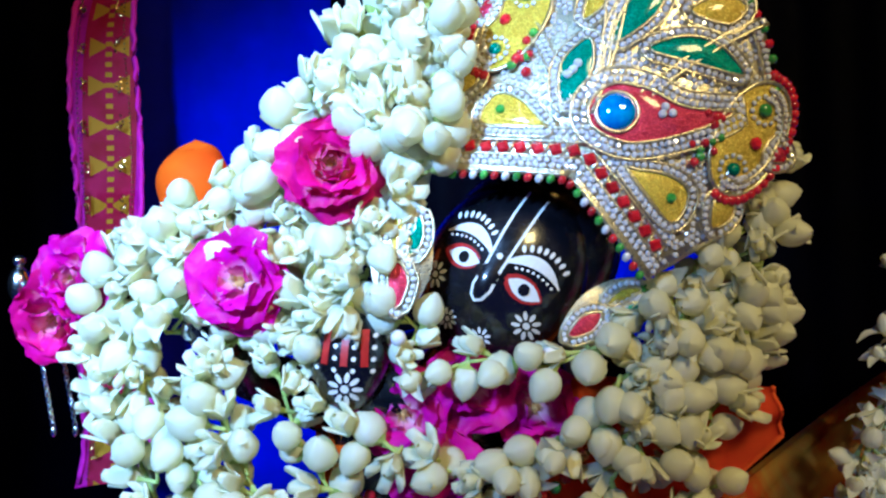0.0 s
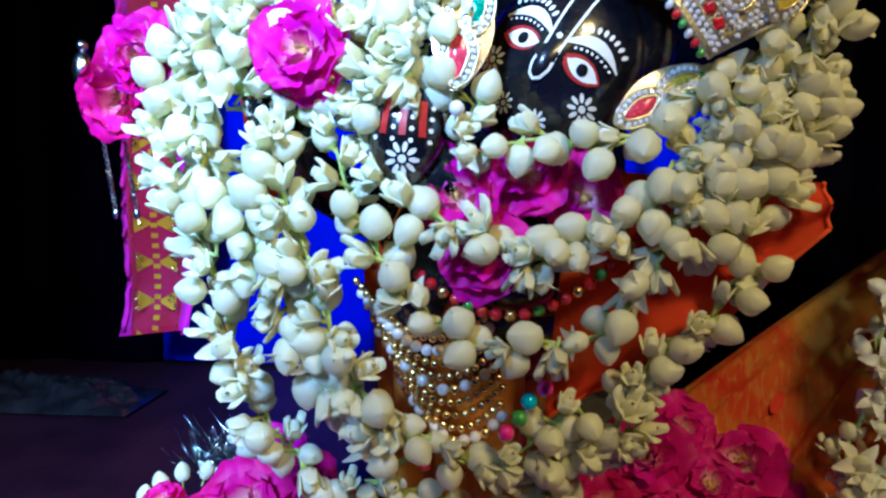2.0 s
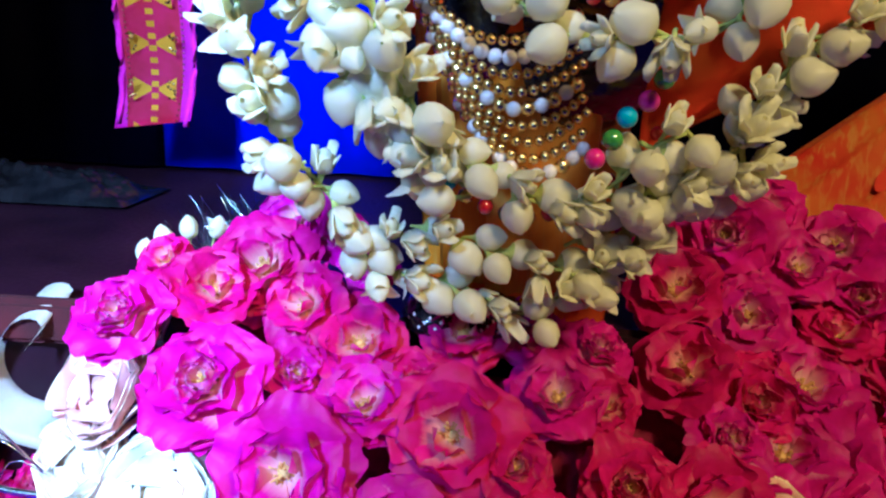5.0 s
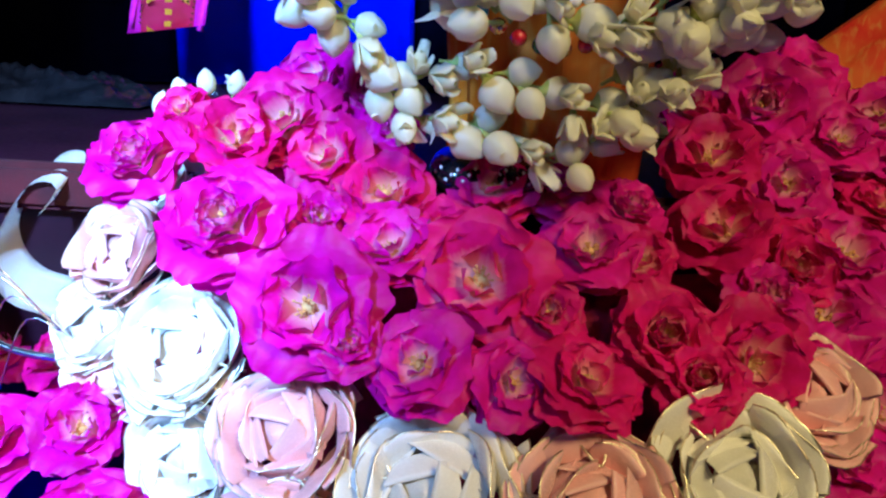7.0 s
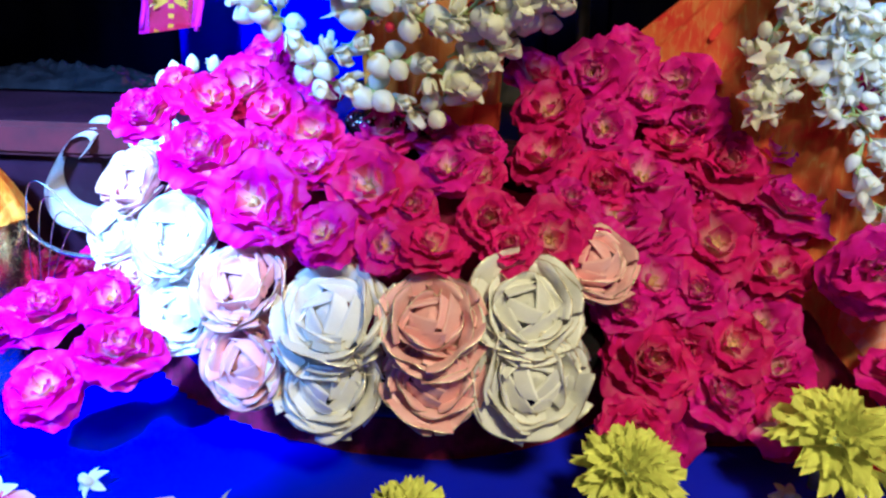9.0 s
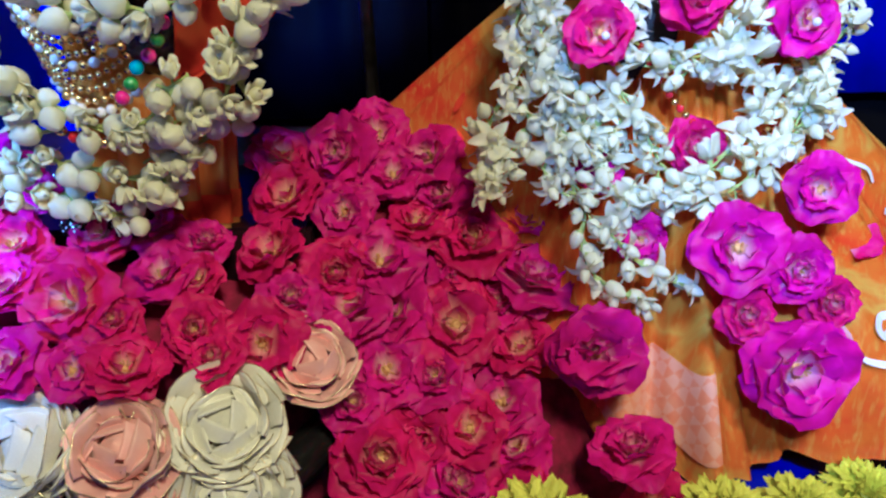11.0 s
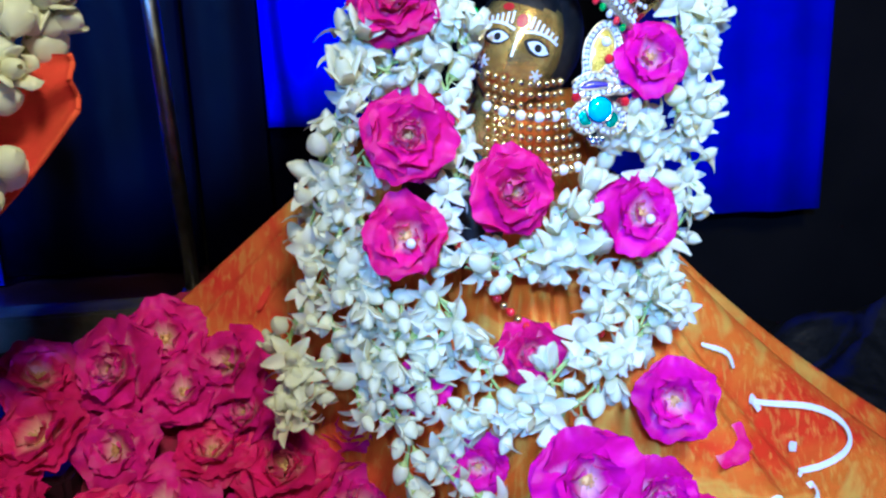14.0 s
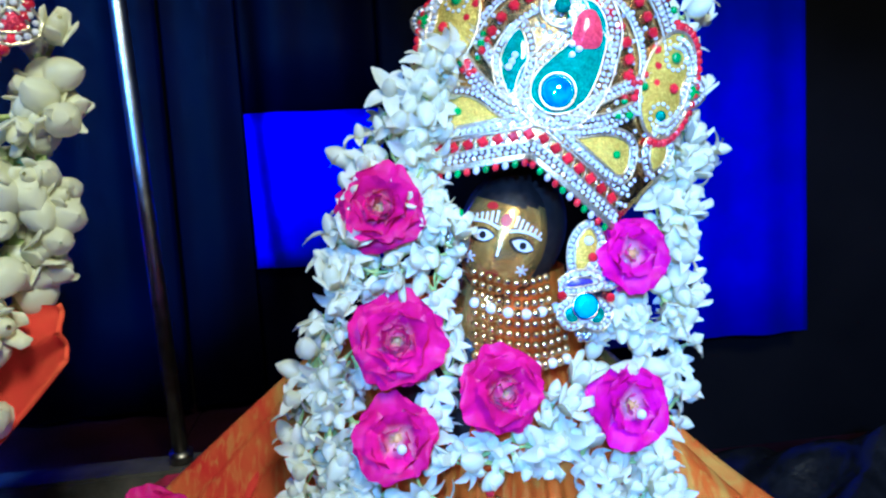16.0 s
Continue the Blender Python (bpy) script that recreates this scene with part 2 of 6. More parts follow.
def border_material():
    """Peach silk border with woven pale diamonds."""
    m = material("peach_border", (0.80, 0.26, 0.10), (0.84, 0.36, 0.18), 60, 0.35, 0, 0.4, 1500, 0, 0, 0, 0.4)
    n, l = m.node_tree.nodes, m.node_tree.links
    p = n["Principled BSDF"]
    old = p.inputs["Base Color"].links[0].from_socket
    co, mp, ck, mix = n.new("ShaderNodeTexCoord"), n.new("ShaderNodeMapping"), n.new("ShaderNodeTexChecker"), n.new("ShaderNodeMix")
    mp.inputs["Rotation"].default_value = (0, radians(45), 0)
    ck.inputs["Scale"].default_value = 105
    l.new(co.outputs["Object"], mp.inputs["Vector"])
    l.new(mp.outputs["Vector"], ck.inputs["Vector"])
    half = n.new("ShaderNodeMath")
    half.operation = "MULTIPLY"
    half.inputs[1].default_value = 0.35
    l.new(ck.outputs["Fac"], half.inputs[0])
    mix.data_type = "RGBA"
    mix.inputs["B"].default_value = (0.86, 0.62, 0.46, 1)
    l.new(half.outputs["Value"], mix.inputs["Factor"])
    l.new(old, mix.inputs["A"])
    l.new(mix.outputs["Result"], p.inputs["Base Color"])
    return m


BORDER = border_material()


# ---- mesh helpers ----
def mesh_of(bm, name, *mats, smooth=True):
    me = bpy.data.meshes.new(name)
    bm.to_mesh(me)
    bm.free()
    for m in mats:
        me.materials.append(m)
    if smooth:
        for f in me.polygons:
            f.use_smooth = True
    return me


def part(name, bm, mat, parent, label="", smooth=True):
    mats = mat if isinstance(mat, (list, tuple)) else (mat,)
    ob = new(name, mesh_of(bm, name, *mats, smooth=smooth))
    ob.parent = parent
    return tagged(ob, label)


def solid(name, bm, mat, label, category, kind="", smooth=False):
    mats = mat if isinstance(mat, (list, tuple)) else (mat,)
    return tagged(new(name, mesh_of(bm, name, *mats, smooth=smooth)), label, category, kind=kind)


def root(name, m, label, category, group=""):
    ob = new(name)
    ob.empty_display_size = 0.01
    ob.matrix_basis = m
    return tagged(ob, label, category, group)


def box(x0, y0, z0, x1, y1, z1, bevel=0.0):
    bm = bmesh.new()
    bmesh.ops.create_cube(bm, size=1)
    for v in bm.verts:
        v.co = ((x0 + x1) / 2 + v.co.x * (x1 - x0), (y0 + y1) / 2 + v.co.y * (y1 - y0), (z0 + z1) / 2 + v.co.z * (z1 - z0))
    if bevel:
        bmesh.ops.bevel(bm, geom=bm.edges[:], offset=bevel, segments=2, affect="EDGES")
    return bm


def grid(bm, nu, nv, f, mat=0, closed=False):
    """A sheet of nu by nv cells at f(u, v), u and v from 0 to 1."""
    rows = [[bm.verts.new(f(i / nu, j / nv)) for i in range(nu if closed else nu + 1)] for j in range(nv + 1)]
    k = len(rows[0])
    for j in range(nv):
        for i in range(nu):
            a, b = i, (i + 1) % k
            face = bm.faces.new((rows[j][a], rows[j][b], rows[j + 1][b], rows[j + 1][a]))
            face.material_index = mat
    return rows


def tube(bm, pts, r, sides=6, mat=0, closed=False):
    pts = [Vector(p) for p in pts]
    rings = []
    n = len(pts)
    for i, p in enumerate(pts):
        d = (pts[(i + 1) % n] - pts[i - 1]) if closed else (pts[min(i + 1, n - 1)] - pts[max(i - 1, 0)])
        q = d.to_track_quat("Z", "Y")
        rr = r(i / max(1, n - 1)) if callable(r) else r
        rings.append([bm.verts.new(p + q @ Vector((rr * math.cos(6.2832 * k / sides), rr * math.sin(6.2832 * k / sides), 0))) for k in range(sides)])
    for i in range(n if closed else n - 1):
        a, b = rings[i], rings[(i + 1) % n]
        for k in range(sides):
            bm.faces.new((a[k], a[(k + 1) % sides], b[(k + 1) % sides], b[k])).material_index = mat
    if not closed:
        bm.faces.new(rings[0][::-1]).material_index = mat
        bm.faces.new(rings[-1]).material_index = mat


def ball(bm, c, r, u=10, v=7, mat=0, m=None):
    """An ellipsoid; r is a number or three radii, m turns it before it is set at c."""
    rx, ry, rz = (r, r, r) if isinstance(r, (int, float)) else r
    rows = []
    for j in range(1, v):
        a = math.pi * j / v
        rows.append([Vector((rx * math.sin(a) * math.cos(6.2832 * i / u), ry * math.sin(a) * math.sin(6.2832 * i / u), rz * math.cos(a))) for i in range(u)])
    fix = (lambda q: Vector(c) + (m @ q if m else q))
    rows = [[bm.verts.new(fix(q)) for q in row] for row in rows]
    top, bot = bm.verts.new(fix(Vector((0, 0, rz)))), bm.verts.new(fix(Vector((0, 0, -rz))))
    for i in range(u):
        k = (i + 1) % u
        bm.faces.new((top, rows[0][i], rows[0][k])).material_index = mat
        bm.faces.new((bot, rows[-1][k], rows[-1][i])).material_index = mat
        for a, b in zip(rows, rows[1:]):
            bm.faces.new((a[i], b[i], b[k], a[k])).material_index = mat


def spline(pts, step):
    """Points at even steps along a smooth curve through pts."""
    pts = [Vector(p) for p in pts]
    ext = [2 * pts[0] - pts[1], *pts, 2 * pts[-1] - pts[-2]]
    fine = []
    for i in range(1, len(ext) - 2):
        a, b, c, d = ext[i - 1:i + 3]
        for k in range(12):
            t = k / 12
            fine.append(0.5 * (2 * b + (c - a) * t + (2 * a - 5 * b + 4 * c - d) * t * t + (3 * b - a - 3 * c + d) * t ** 3))
    fine.append(pts[-1])
    out, left = [fine[0]], step
    for a, b in zip(fine, fine[1:]):
        seg = (b - a).length
        while seg >= left and seg > 0:
            a = a + (b - a) * (left / seg)
            out.append(a.copy())
            seg, left = (b - a).length, step
        left -= seg
    return out


def facing(p, d, spin=0.0):
    """A pose at p whose +Z points along d."""
    return Matrix.Translation(p) @ Vector(d).to_track_quat("Z", "Y").to_matrix().to_4x4() @ Matrix.Rotation(spin, 4, "Z")


rnd = random.Random(7)


# ---- the room ----
solid("floor", box(-1.4, -1.7, -0.08, 1.8, 0.70, -0.02), BLUE_CLOTH, "floor covered with bright blue glossy cloth", "floor", "structure")
solid("platform", box(-1.4, 0.56, -0.08, 0.16, 1.14, 0.2, 0.004), WOOD, "dark polished wooden platform under the statues", "platform", "structure")
solid("platform_back", box(0.16, 0.68, -0.08, 0.45, 1.14, 0.2, 0.004), WOOD, "dark polished wooden platform behind the roses", "platform", "structure")
solid("platform_step", box(0.45, 0.56, -0.08, 1.8, 1.14, 0.05, 0.004), WOOD, "lower dark wooden step beside the platform", "platform", "structure")
solid("platform_trim", box(-1.4, 0.545, 0.175, -0.20, 0.558, 0.204, 0.004), RED_CLOTH, "red cloth edging along the platform", "edging", "structure")
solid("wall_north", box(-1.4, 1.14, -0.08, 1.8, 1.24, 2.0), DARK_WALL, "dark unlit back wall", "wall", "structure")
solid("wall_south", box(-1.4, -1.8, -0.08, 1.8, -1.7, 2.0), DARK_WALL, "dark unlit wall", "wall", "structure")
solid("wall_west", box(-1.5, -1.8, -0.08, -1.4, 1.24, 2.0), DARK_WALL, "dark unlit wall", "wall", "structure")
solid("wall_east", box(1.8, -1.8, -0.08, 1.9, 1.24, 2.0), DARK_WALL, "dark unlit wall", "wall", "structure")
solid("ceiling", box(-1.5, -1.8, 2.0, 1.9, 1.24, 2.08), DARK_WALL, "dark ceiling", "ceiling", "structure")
solid("ledge", box(-0.02, 0.815, 0.2, 0.215, 0.860, 0.235, 0.003), CONCRETE, "worn grey ledge at the foot of the backdrop", "ledge", "structure")


def backdrop(x0, x1, z0, z1, y, label, mat=BLUE_CLOTH):
    """A hanging cloth with soft folds."""
    bm = bmesh.new()

    def f(u, v, side=0.0):
        x = x0 + (x1 - x0) * u
        return (x, y + side + 0.006 * math.sin(x * 31 + v * 2) + 0.004 * math.sin(x * 77 + 1), z0 + (z1 - z0) * v)

    grid(bm, 40, 12, f)
    bmesh.ops.solidify(bm, geom=bm.faces[:], thickness=0.003)
    return solid("backdrop_cloth", bm, mat, label, "backdrop", "structure", True)


# near-black panels stand where the statues shade the backdrop; blue ones where it is lit
backdrop(-0.80, -0.402, 0.205, 1.6, 1.072, "shaded part of the blue backdrop beside the hanging ribbon, coloured near black", SHADED_BLUE)
backdrop(-0.40, -0.095, 0.205, 1.6, 1.07, "bright blue cloth backdrop hanging behind the black statue")
backdrop(-0.093, 0.155, 0.215, 1.6, 1.075, "shaded part of the blue backdrop behind the black statue, coloured near black", SHADED_BLUE)
backdrop(0.157, 0.245, 0.215, 1.6, 1.082, "shaded part of the blue backdrop beside the steel pole, coloured near black", SHADED_BLUE)
backdrop(0.247, 0.42, 0.215, 0.385, 1.082, "shaded part of the blue backdrop below the lit patch, coloured near black", SHADED_BLUE)
backdrop(0.247, 0.42, 0.387, 0.585, 1.08, "bright blue cloth backdrop behind the brass statue, cut to its lit patch")
backdrop(0.247, 0.42, 0.587, 1.6, 1.082, "shaded part of the blue backdrop above the lit patch, coloured near black", SHADED_BLUE)
backdrop(0.422, 0.698, 0.240, 1.6, 1.082, "shaded part of the blue backdrop behind the brass statue, coloured near black", SHADED_BLUE)
backdrop(0.70, 1.015, 0.240, 1.6, 1.08, "bright blue cloth backdrop hanging beside the brass statue")

bm = bmesh.new()
tube(bm, [(0.189 - 0.035 * k, 0.836, 0.236 + k) for k in (0, 0.25, 0.5, 0.75, 1.0, 1.4)], 0.0075, 14)
pole = solid("steel_pole", bm, STEEL, "slim bare steel tube standing before the blue backdrop", "pole", smooth=True)
bm = bmesh.new()
tube(bm, [(0.189, 0.836, 0.235), (0.189, 0.836, 0.247)], 0.0115, 14)
part("foot_ring", bm, STEEL, pole)


# ---- flowers ----
def petal_mesh(name, length, width, cup, lip, ruffle, mat, seed, nu=8, nv=6):
    r = random.Random(seed)
    ph = r.uniform(0, 6)
    bm = bmesh.new()

    def f(u, v):
        s = 2 * u - 1
        w = width * (0.20 + 0.80 * math.sin(min(1, v * 1.35) * 1.5708)) * (1 - 0.30 * max(0, v - 0.6) / 0.4 * max(0, v - 0.6) / 0.4)
        y = length * (v - 0.34 * abs(s) ** 2.4 * v * v - 0.05 * math.exp(-(s * 5) ** 2) * v ** 8)
        z = cup * length * (s * s * 0.55 * v + 0.35 * v * v) - lip * length * max(0, v - 0.6) ** 2 * 4
        z += ruffle * length * v * v * (math.sin(5 * s + ph) + 0.6 * math.sin(11 * s + 2 * ph))
        y += 0.45 * ruffle * length * v ** 4 * math.sin(9 * s + 3 * ph)
        return (s * w * 0.5, y, z)

    grid(bm, nu, nv, f)
    return mesh_of(bm, name, mat)


def rose_kind(seed, mat, full=1.0):
    """The petals and the eye of one open rose, 5.2 cm across: meshes with their places."""
    r = random.Random(seed)
    L = 0.026
    big = [petal_mesh("petal", L, L * 1.46, 0.26, 0.26, 0.060, mat, seed * 10 + k, 12, 7) for k in range(3)]
    mid = [petal_mesh("petal", L * 0.80, L * 1.08, 0.42, 0.22, 0.070, mat, seed * 10 + 3 + k) for k in range(2)]
    small = [petal_mesh("petal", L * 0.58, L * 0.62, 0.60, 0.16, 0.085, mat, seed * 10 + 6 + k) for k in range(2)]
    tiny = [petal_mesh("petal", L * 0.42, L * 0.46, 0.6, 0.10, 0.06, mat, seed * 10 + 8)]
    out = []
    for group, n, tilt, lift in ((big, 5, 5, 0.0), (big, 5, 20, 0.0012), (mid, 6, 36, 0.0022), (small, int(8 * full), 54, 0.003), (tiny, 7 if full > 0.9 else 0, 62, 0.0035)):
        start = r.uniform(0, 360)
        for k in range(n):
            a = start + 360 * k / n + r.uniform(-12, 12)
            s = r.uniform(0.85, 1.1)
            m = pose(0, 0, lift, 0, 0, a) @ pose(0, 0.0015, 0, tilt + r.uniform(-9, 9), r.uniform(-9, 9), 0) @ Matrix.Scale(s, 4)
            out.append((r.choice(group), m))
    bm = bmesh.new()
    ball(bm, (0, 0, 0.003), (0.0032, 0.0032, 0.0025), 8, 5)
    for k in range(26):
        a, e, ln = r.uniform(0, 6.28), r.uniform(0.2, 1.2), r.uniform(0.004, 0.0065)
        d = Vector((math.cos(a) * math.sin(e), math.sin(a) * math.sin(e), math.cos(e)))
        tube(bm, [(0, 0, 0.003), d * ln + Vector((0, 0, 0.003))], 0.00022, 3)
        ball(bm, d * ln + Vector((0, 0, 0.003)), 0.0006, 4, 3)
    return out, mesh_of(bm, "stamen_tuft", STAMEN)


KINDS = [rose_kind(k + 1, ROSE if k < 3 else DEEP, 1.0 if k in (1, 4) else 0.3) for k in range(6)]
PROTO = {}


def rose(p, d, size, kind, label, group, spin):
    m = facing(p, d, spin)
    s = size / 0.056
    key = (kind, label)
    if key in PROTO:
        return copy_thing(PROTO[key], m @ Matrix.Scale(s, 4))
    ob = root("rose", m, label, "rose", group)
    petals, eye = KINDS[kind]
    for me, pm in petals:
        c = new("petal", me)
        c.parent, c.matrix_basis = ob, pm
    c = new("stamen_tuft", eye)
    c.parent = ob
    tagged(c, "yellow stamens at the heart", kind="stuff")
    PROTO[key] = ob
    return ob


def roses(rows, toward, label, group, wobble=0.35, most=0.076, grow=1.06, kinds=(0, 1, 2, 3, 4, 5)):
    for x, y, z, size in rows:
        d = Vector(toward).normalized() + Vector((rnd.uniform(-1, 1), rnd.uniform(-1, 1), rnd.uniform(-1, 1))) * wobble
        rose((x, y, z), d, min(most, size) * grow, rnd.choice(kinds), label, group, rnd.uniform(0, 6.28))


def petal_on(bm, q, base, ln, wide, curl):
    """One slim free petal from base, bent back by curl."""
    def g(u, v):
        s = 2 * u - 1
        w = ln * wide * math.sin(0.35 + 2.65 * v) ** 0.9
        return base + q @ Vector((s * w, ln * v, 0.16 * ln * math.sin(v * 2.6) - curl * ln * v * v + 0.35 * w * s * s))

    grid(bm, 3, 5, g)


def bud_mesh(name, length, fat, n, loose, seed):
    """A jasmine bud: n wrapped petals that close over one another, drawn out into a green stalk; loose ones stand off."""
    r = random.Random(seed)
    bm = bmesh.new()
    turn, tip = r.uniform(0.5, 1.1), r.uniform(0.42, 0.62)
    wob = [r.uniform(0.7, 1.3) for k in range(n)]

    def f(u, v):
        a = 6.2832 * u
        if v < 0.3:
            t = v / 0.3
            rad, z = fat * (0.13 + 0.10 * t ** 3), length * (-0.42 + 0.48 * t)
        else:
            t = (v - 0.3) / 0.7
            k = (u + 0.16 * turn * t) * n
            ridge = (k - math.floor(k)) ** 2
            fold = 0.15 * wob[int(k) % n] * ridge * math.sin(math.pi * min(1, 0.15 + 0.9 * t))
            rad = fat * (0.20 + (math.sin(math.pi * (0.04 + 0.955 * t) ** 0.85)) ** tip * (0.80 + fold) - 0.19 * t ** 3)
            z = length * (0.06 + 0.94 * t + 0.05 * ridge * t * t)
        return (rad * math.cos(a), rad * math.sin(a), z)

    grid(bm, 18, 12, f, 0, True)
    for face in bm.faces:
        if face.calc_center_median().z < length * 0.10:
            face.material_index = 1
    for k in range(loose):
        q = Matrix.Rotation(6.2832 * k / max(1, loose) + r.uniform(-0.5, 0.5), 3, "Z") @ Matrix.Rotation(r.uniform(0.55, 1.15), 3, "X")
        petal_on(bm, q, Vector((0, 0, length * 0.12)), length * r.uniform(0.75, 0.95), 0.28, 0.25)
    return mesh_of(bm, name, JASMINE, STALK)


def star_mesh(name, size, n, seed):
    """A half-open jasmine flower: a round closed heart with n narrow petals spread behind it."""
    r = random.Random(seed)
    bm = bmesh.new()

    def f(u, v):
        a = 6.2832 * u
        if v < 0.35:
            rad, z = size * (0.05 + 0.10 * (v / 0.35) ** 3), size * (-0.75 + 0.75 * v / 0.35)
        else:
            t = (v - 0.35) / 0.65
            k = (u + 0.15 * t) * 4
            rad, z = size * (0.15 + (0.20 + 0.05 * (k - math.floor(k)) ** 2) * math.sin(math.pi * t) ** 0.7 - 0.145 * t), size * (0.02 + 0.95 * t)
        return (rad * math.cos(a), rad * math.sin(a), z)

    grid(bm, 14, 10, f, 0, True)
    for face in bm.faces:
        if face.calc_center_median().z < -size * 0.12:
            face.material_index = 1
    for k in range(n):
        q = Matrix.Rotation(6.2832 * k / n + r.uniform(-0.2, 0.2), 3, "Z") @ Matrix.Rotation(r.uniform(-0.1, 0.8), 3, "X")
        petal_on(bm, q, Vector((0, 0, 0)), size * r.uniform(1.0, 1.3), 0.27, 0.22)
    return mesh_of(bm, name, JASMINE, STALK)


def opening_mesh(name, length, fat, n, lean, seed):
    """A jasmine bud that begins to open, in one skin: the stalk, a cup of n round petals, its inside, and a closed heart."""
    r = random.Random(seed)
    bm = bmesh.new()
    tall = [r.uniform(0.85, 1.1) for k in range(n)]
    out = [r.uniform(0.4, 1.5) for k in range(n)]

    def f(u, v):
        a, k = 6.2832 * u, u * n
        i, x = int(k) % n, abs(2 * (k - math.floor(k)) - 1)
        lobe = math.sqrt(max(0.0, 1 - x ** 3))
        top = length * tall[i] * (0.34 + 0.60 * lobe)
        if v < 0.2:
            rad, z = fat * (0.14 + 0.16 * (v / 0.2) ** 3), length * (-0.45 + 0.5 * v / 0.2)
        elif v < 0.65:
            t = (v - 0.2) / 0.45
            rad = fat * (0.30 + 0.66 * math.sin(1.75 * t) - 0.10 * t * t) + lean * out[i] * length * lobe * t ** 3
            z = length * 0.05 + (top - length * 0.05) * t * (1 - 0.22 * lean * out[i] * t)
        elif v < 0.8:
            t = 1 - (v - 0.65) / 0.15
            rad = fat * (0.30 + 0.50 * t) + 0.8 * lean * out[i] * length * lobe * t ** 3
            z = length * 0.12 + (top - length * 0.15) * t * 0.96
        else:
            t = (v - 0.8) / 0.2
            rad, z = fat * 0.62 * math.cos(1.45 * t) ** 0.7, length * (0.12 + 0.72 * math.sin(1.5 * t))
        return (rad * math.cos(a), rad * math.sin(a), z)

    grid(bm, 4 * n, 20, f, 0, True)
    for face in bm.faces:
        if face.calc_center_median().z < length * 0.02:
            face.material_index = 1
    return mesh_of(bm, name, JASMINE, STALK)


OPENING = [opening_mesh("bud", 0.0185, 0.0078, 4, 0.06, 21), opening_mesh("bud", 0.0180, 0.0076, 5, 0.18, 22), opening_mesh("bud", 0.0172, 0.0070, 5, 0.42, 23)]
ROUND_BUDS = [bud_mesh("bud", 0.0190, 0.0080, 4, 0, 1), bud_mesh("bud", 0.0185, 0.0076, 3, 0, 2), bud_mesh("bud", 0.0180, 0.0072, 4, 2, 3), bud_mesh("bud", 0.0180, 0.0062, 5, 4, 4)]
SLIM_BUDS = [bud_mesh("bud", 0.0150, 0.0048, 3, 0, 5), bud_mesh("bud", 0.0145, 0.0052, 4, 0, 6), bud_mesh("bud", 0.0145, 0.0046, 3, 3, 7)]
STARS = [star_mesh("flower", 0.0120, 5, 8), star_mesh("flower", 0.0112, 6, 9), star_mesh("flower", 0.0126, 5, 10)]


def garland(pts, kinds, weights, step, out, label, group, spread, each=1, size=1.0):
    """A string of flowers along pts; out: the way the flowers look outwards."""
    line = spline(pts, step)
    ob = root("jasmine_garland", Matrix.Translation(line[0]), label, "garland", group)
    bm = bmesh.new()
    tube(bm, [p - line[0] for p in line], 0.0011, 5)
    part("thread", bm, STALK, ob, "green thread")
    a = rnd.uniform(0, 6)
    flip = rnd.choice((-1, 1))
    for i, p in enumerate(line):
        d = (line[min(i + 1, len(line) - 1)] - line[max(i - 1, 0)]).normalized()
        q = d.to_track_quat("Z", "Y")
        for e in range(each):
            a += 2.4 + rnd.uniform(-0.5, 0.5)
            side = q @ Vector((math.cos(a), math.sin(a), 0))
            way = side * 0.60 + Vector(out) * 0.38 + d * rnd.uniform(0.2, 1.3) * flip + Vector((0, 0, -0.25))
            at = p - line[0] + side * spread * rnd.uniform(0.4, 1.0) + Vector(out) * spread * rnd.uniform(0, 0.8)
            me = rnd.choices(kinds, weights)[0]
            c = new(me.name, me)
            c.parent = ob
            c.matrix_basis = facing(at, way, rnd.uniform(0, 6)) @ Matrix.Scale(rnd.uniform(0.82, 1.12) * size, 4)
    return ob


def KG(pts, each=1):
    garland(pts, ROUND_BUDS + OPENING, (5, 4, 2, 2, 5, 4, 3) if each > 1 else (6, 5, 2, 2, 4, 3, 2), 0.0088 if each == 1 else 0.0120, (0, -1, 0.1), "string of plump white jasmine buds hung on the black statue", "garlands of the black statue", 0.0046 + 0.0022 * (each - 1), each, 1.06 if each > 1 else 0.98)


def RG(pts, each=1):
    garland(pts, SLIM_BUDS + STARS + OPENING, (2, 2, 3, 4, 4, 4, 1, 1, 1), 0.0095 if each == 1 else 0.0150, (0, -1, 0.1), "string of open white jasmine flowers hung on the brass statue", "garlands of the brass statue", 0.0050 + 0.002 * (each - 1), each, 1.12)


def KR(rows):
    roses(rows, (-0.05, -1, 0.12), "open pink rose tucked into a jasmine garland", "roses on the garlands", 0.22)


def RR(rows, kinds=(0, 1, 2, 4)):
    roses(rows, (-0.1, -1, 0.2), "open magenta rose pinned on the jasmine garland", "roses on the garlands", 0.20, 0.084, 1.06, kinds)


def PR(rows):
    roses(rows, (0.05, -0.75, 0.8), "open pink rose heaped at the statue's foot", "heap of roses", 0.34, 0.076, 1.2)


def FR(rows):
    roses(rows, (0.0, -0.6, 0.9), "pink rose lying on the cloth", "loose roses", 0.35, 0.09, 1.05)




# ---- cloth and support under the flowers ----
def smooth_step(a, b, x):
    t = min(1, max(0, (x - a) / (b - a)))
    return t * t * (3 - 2 * t)


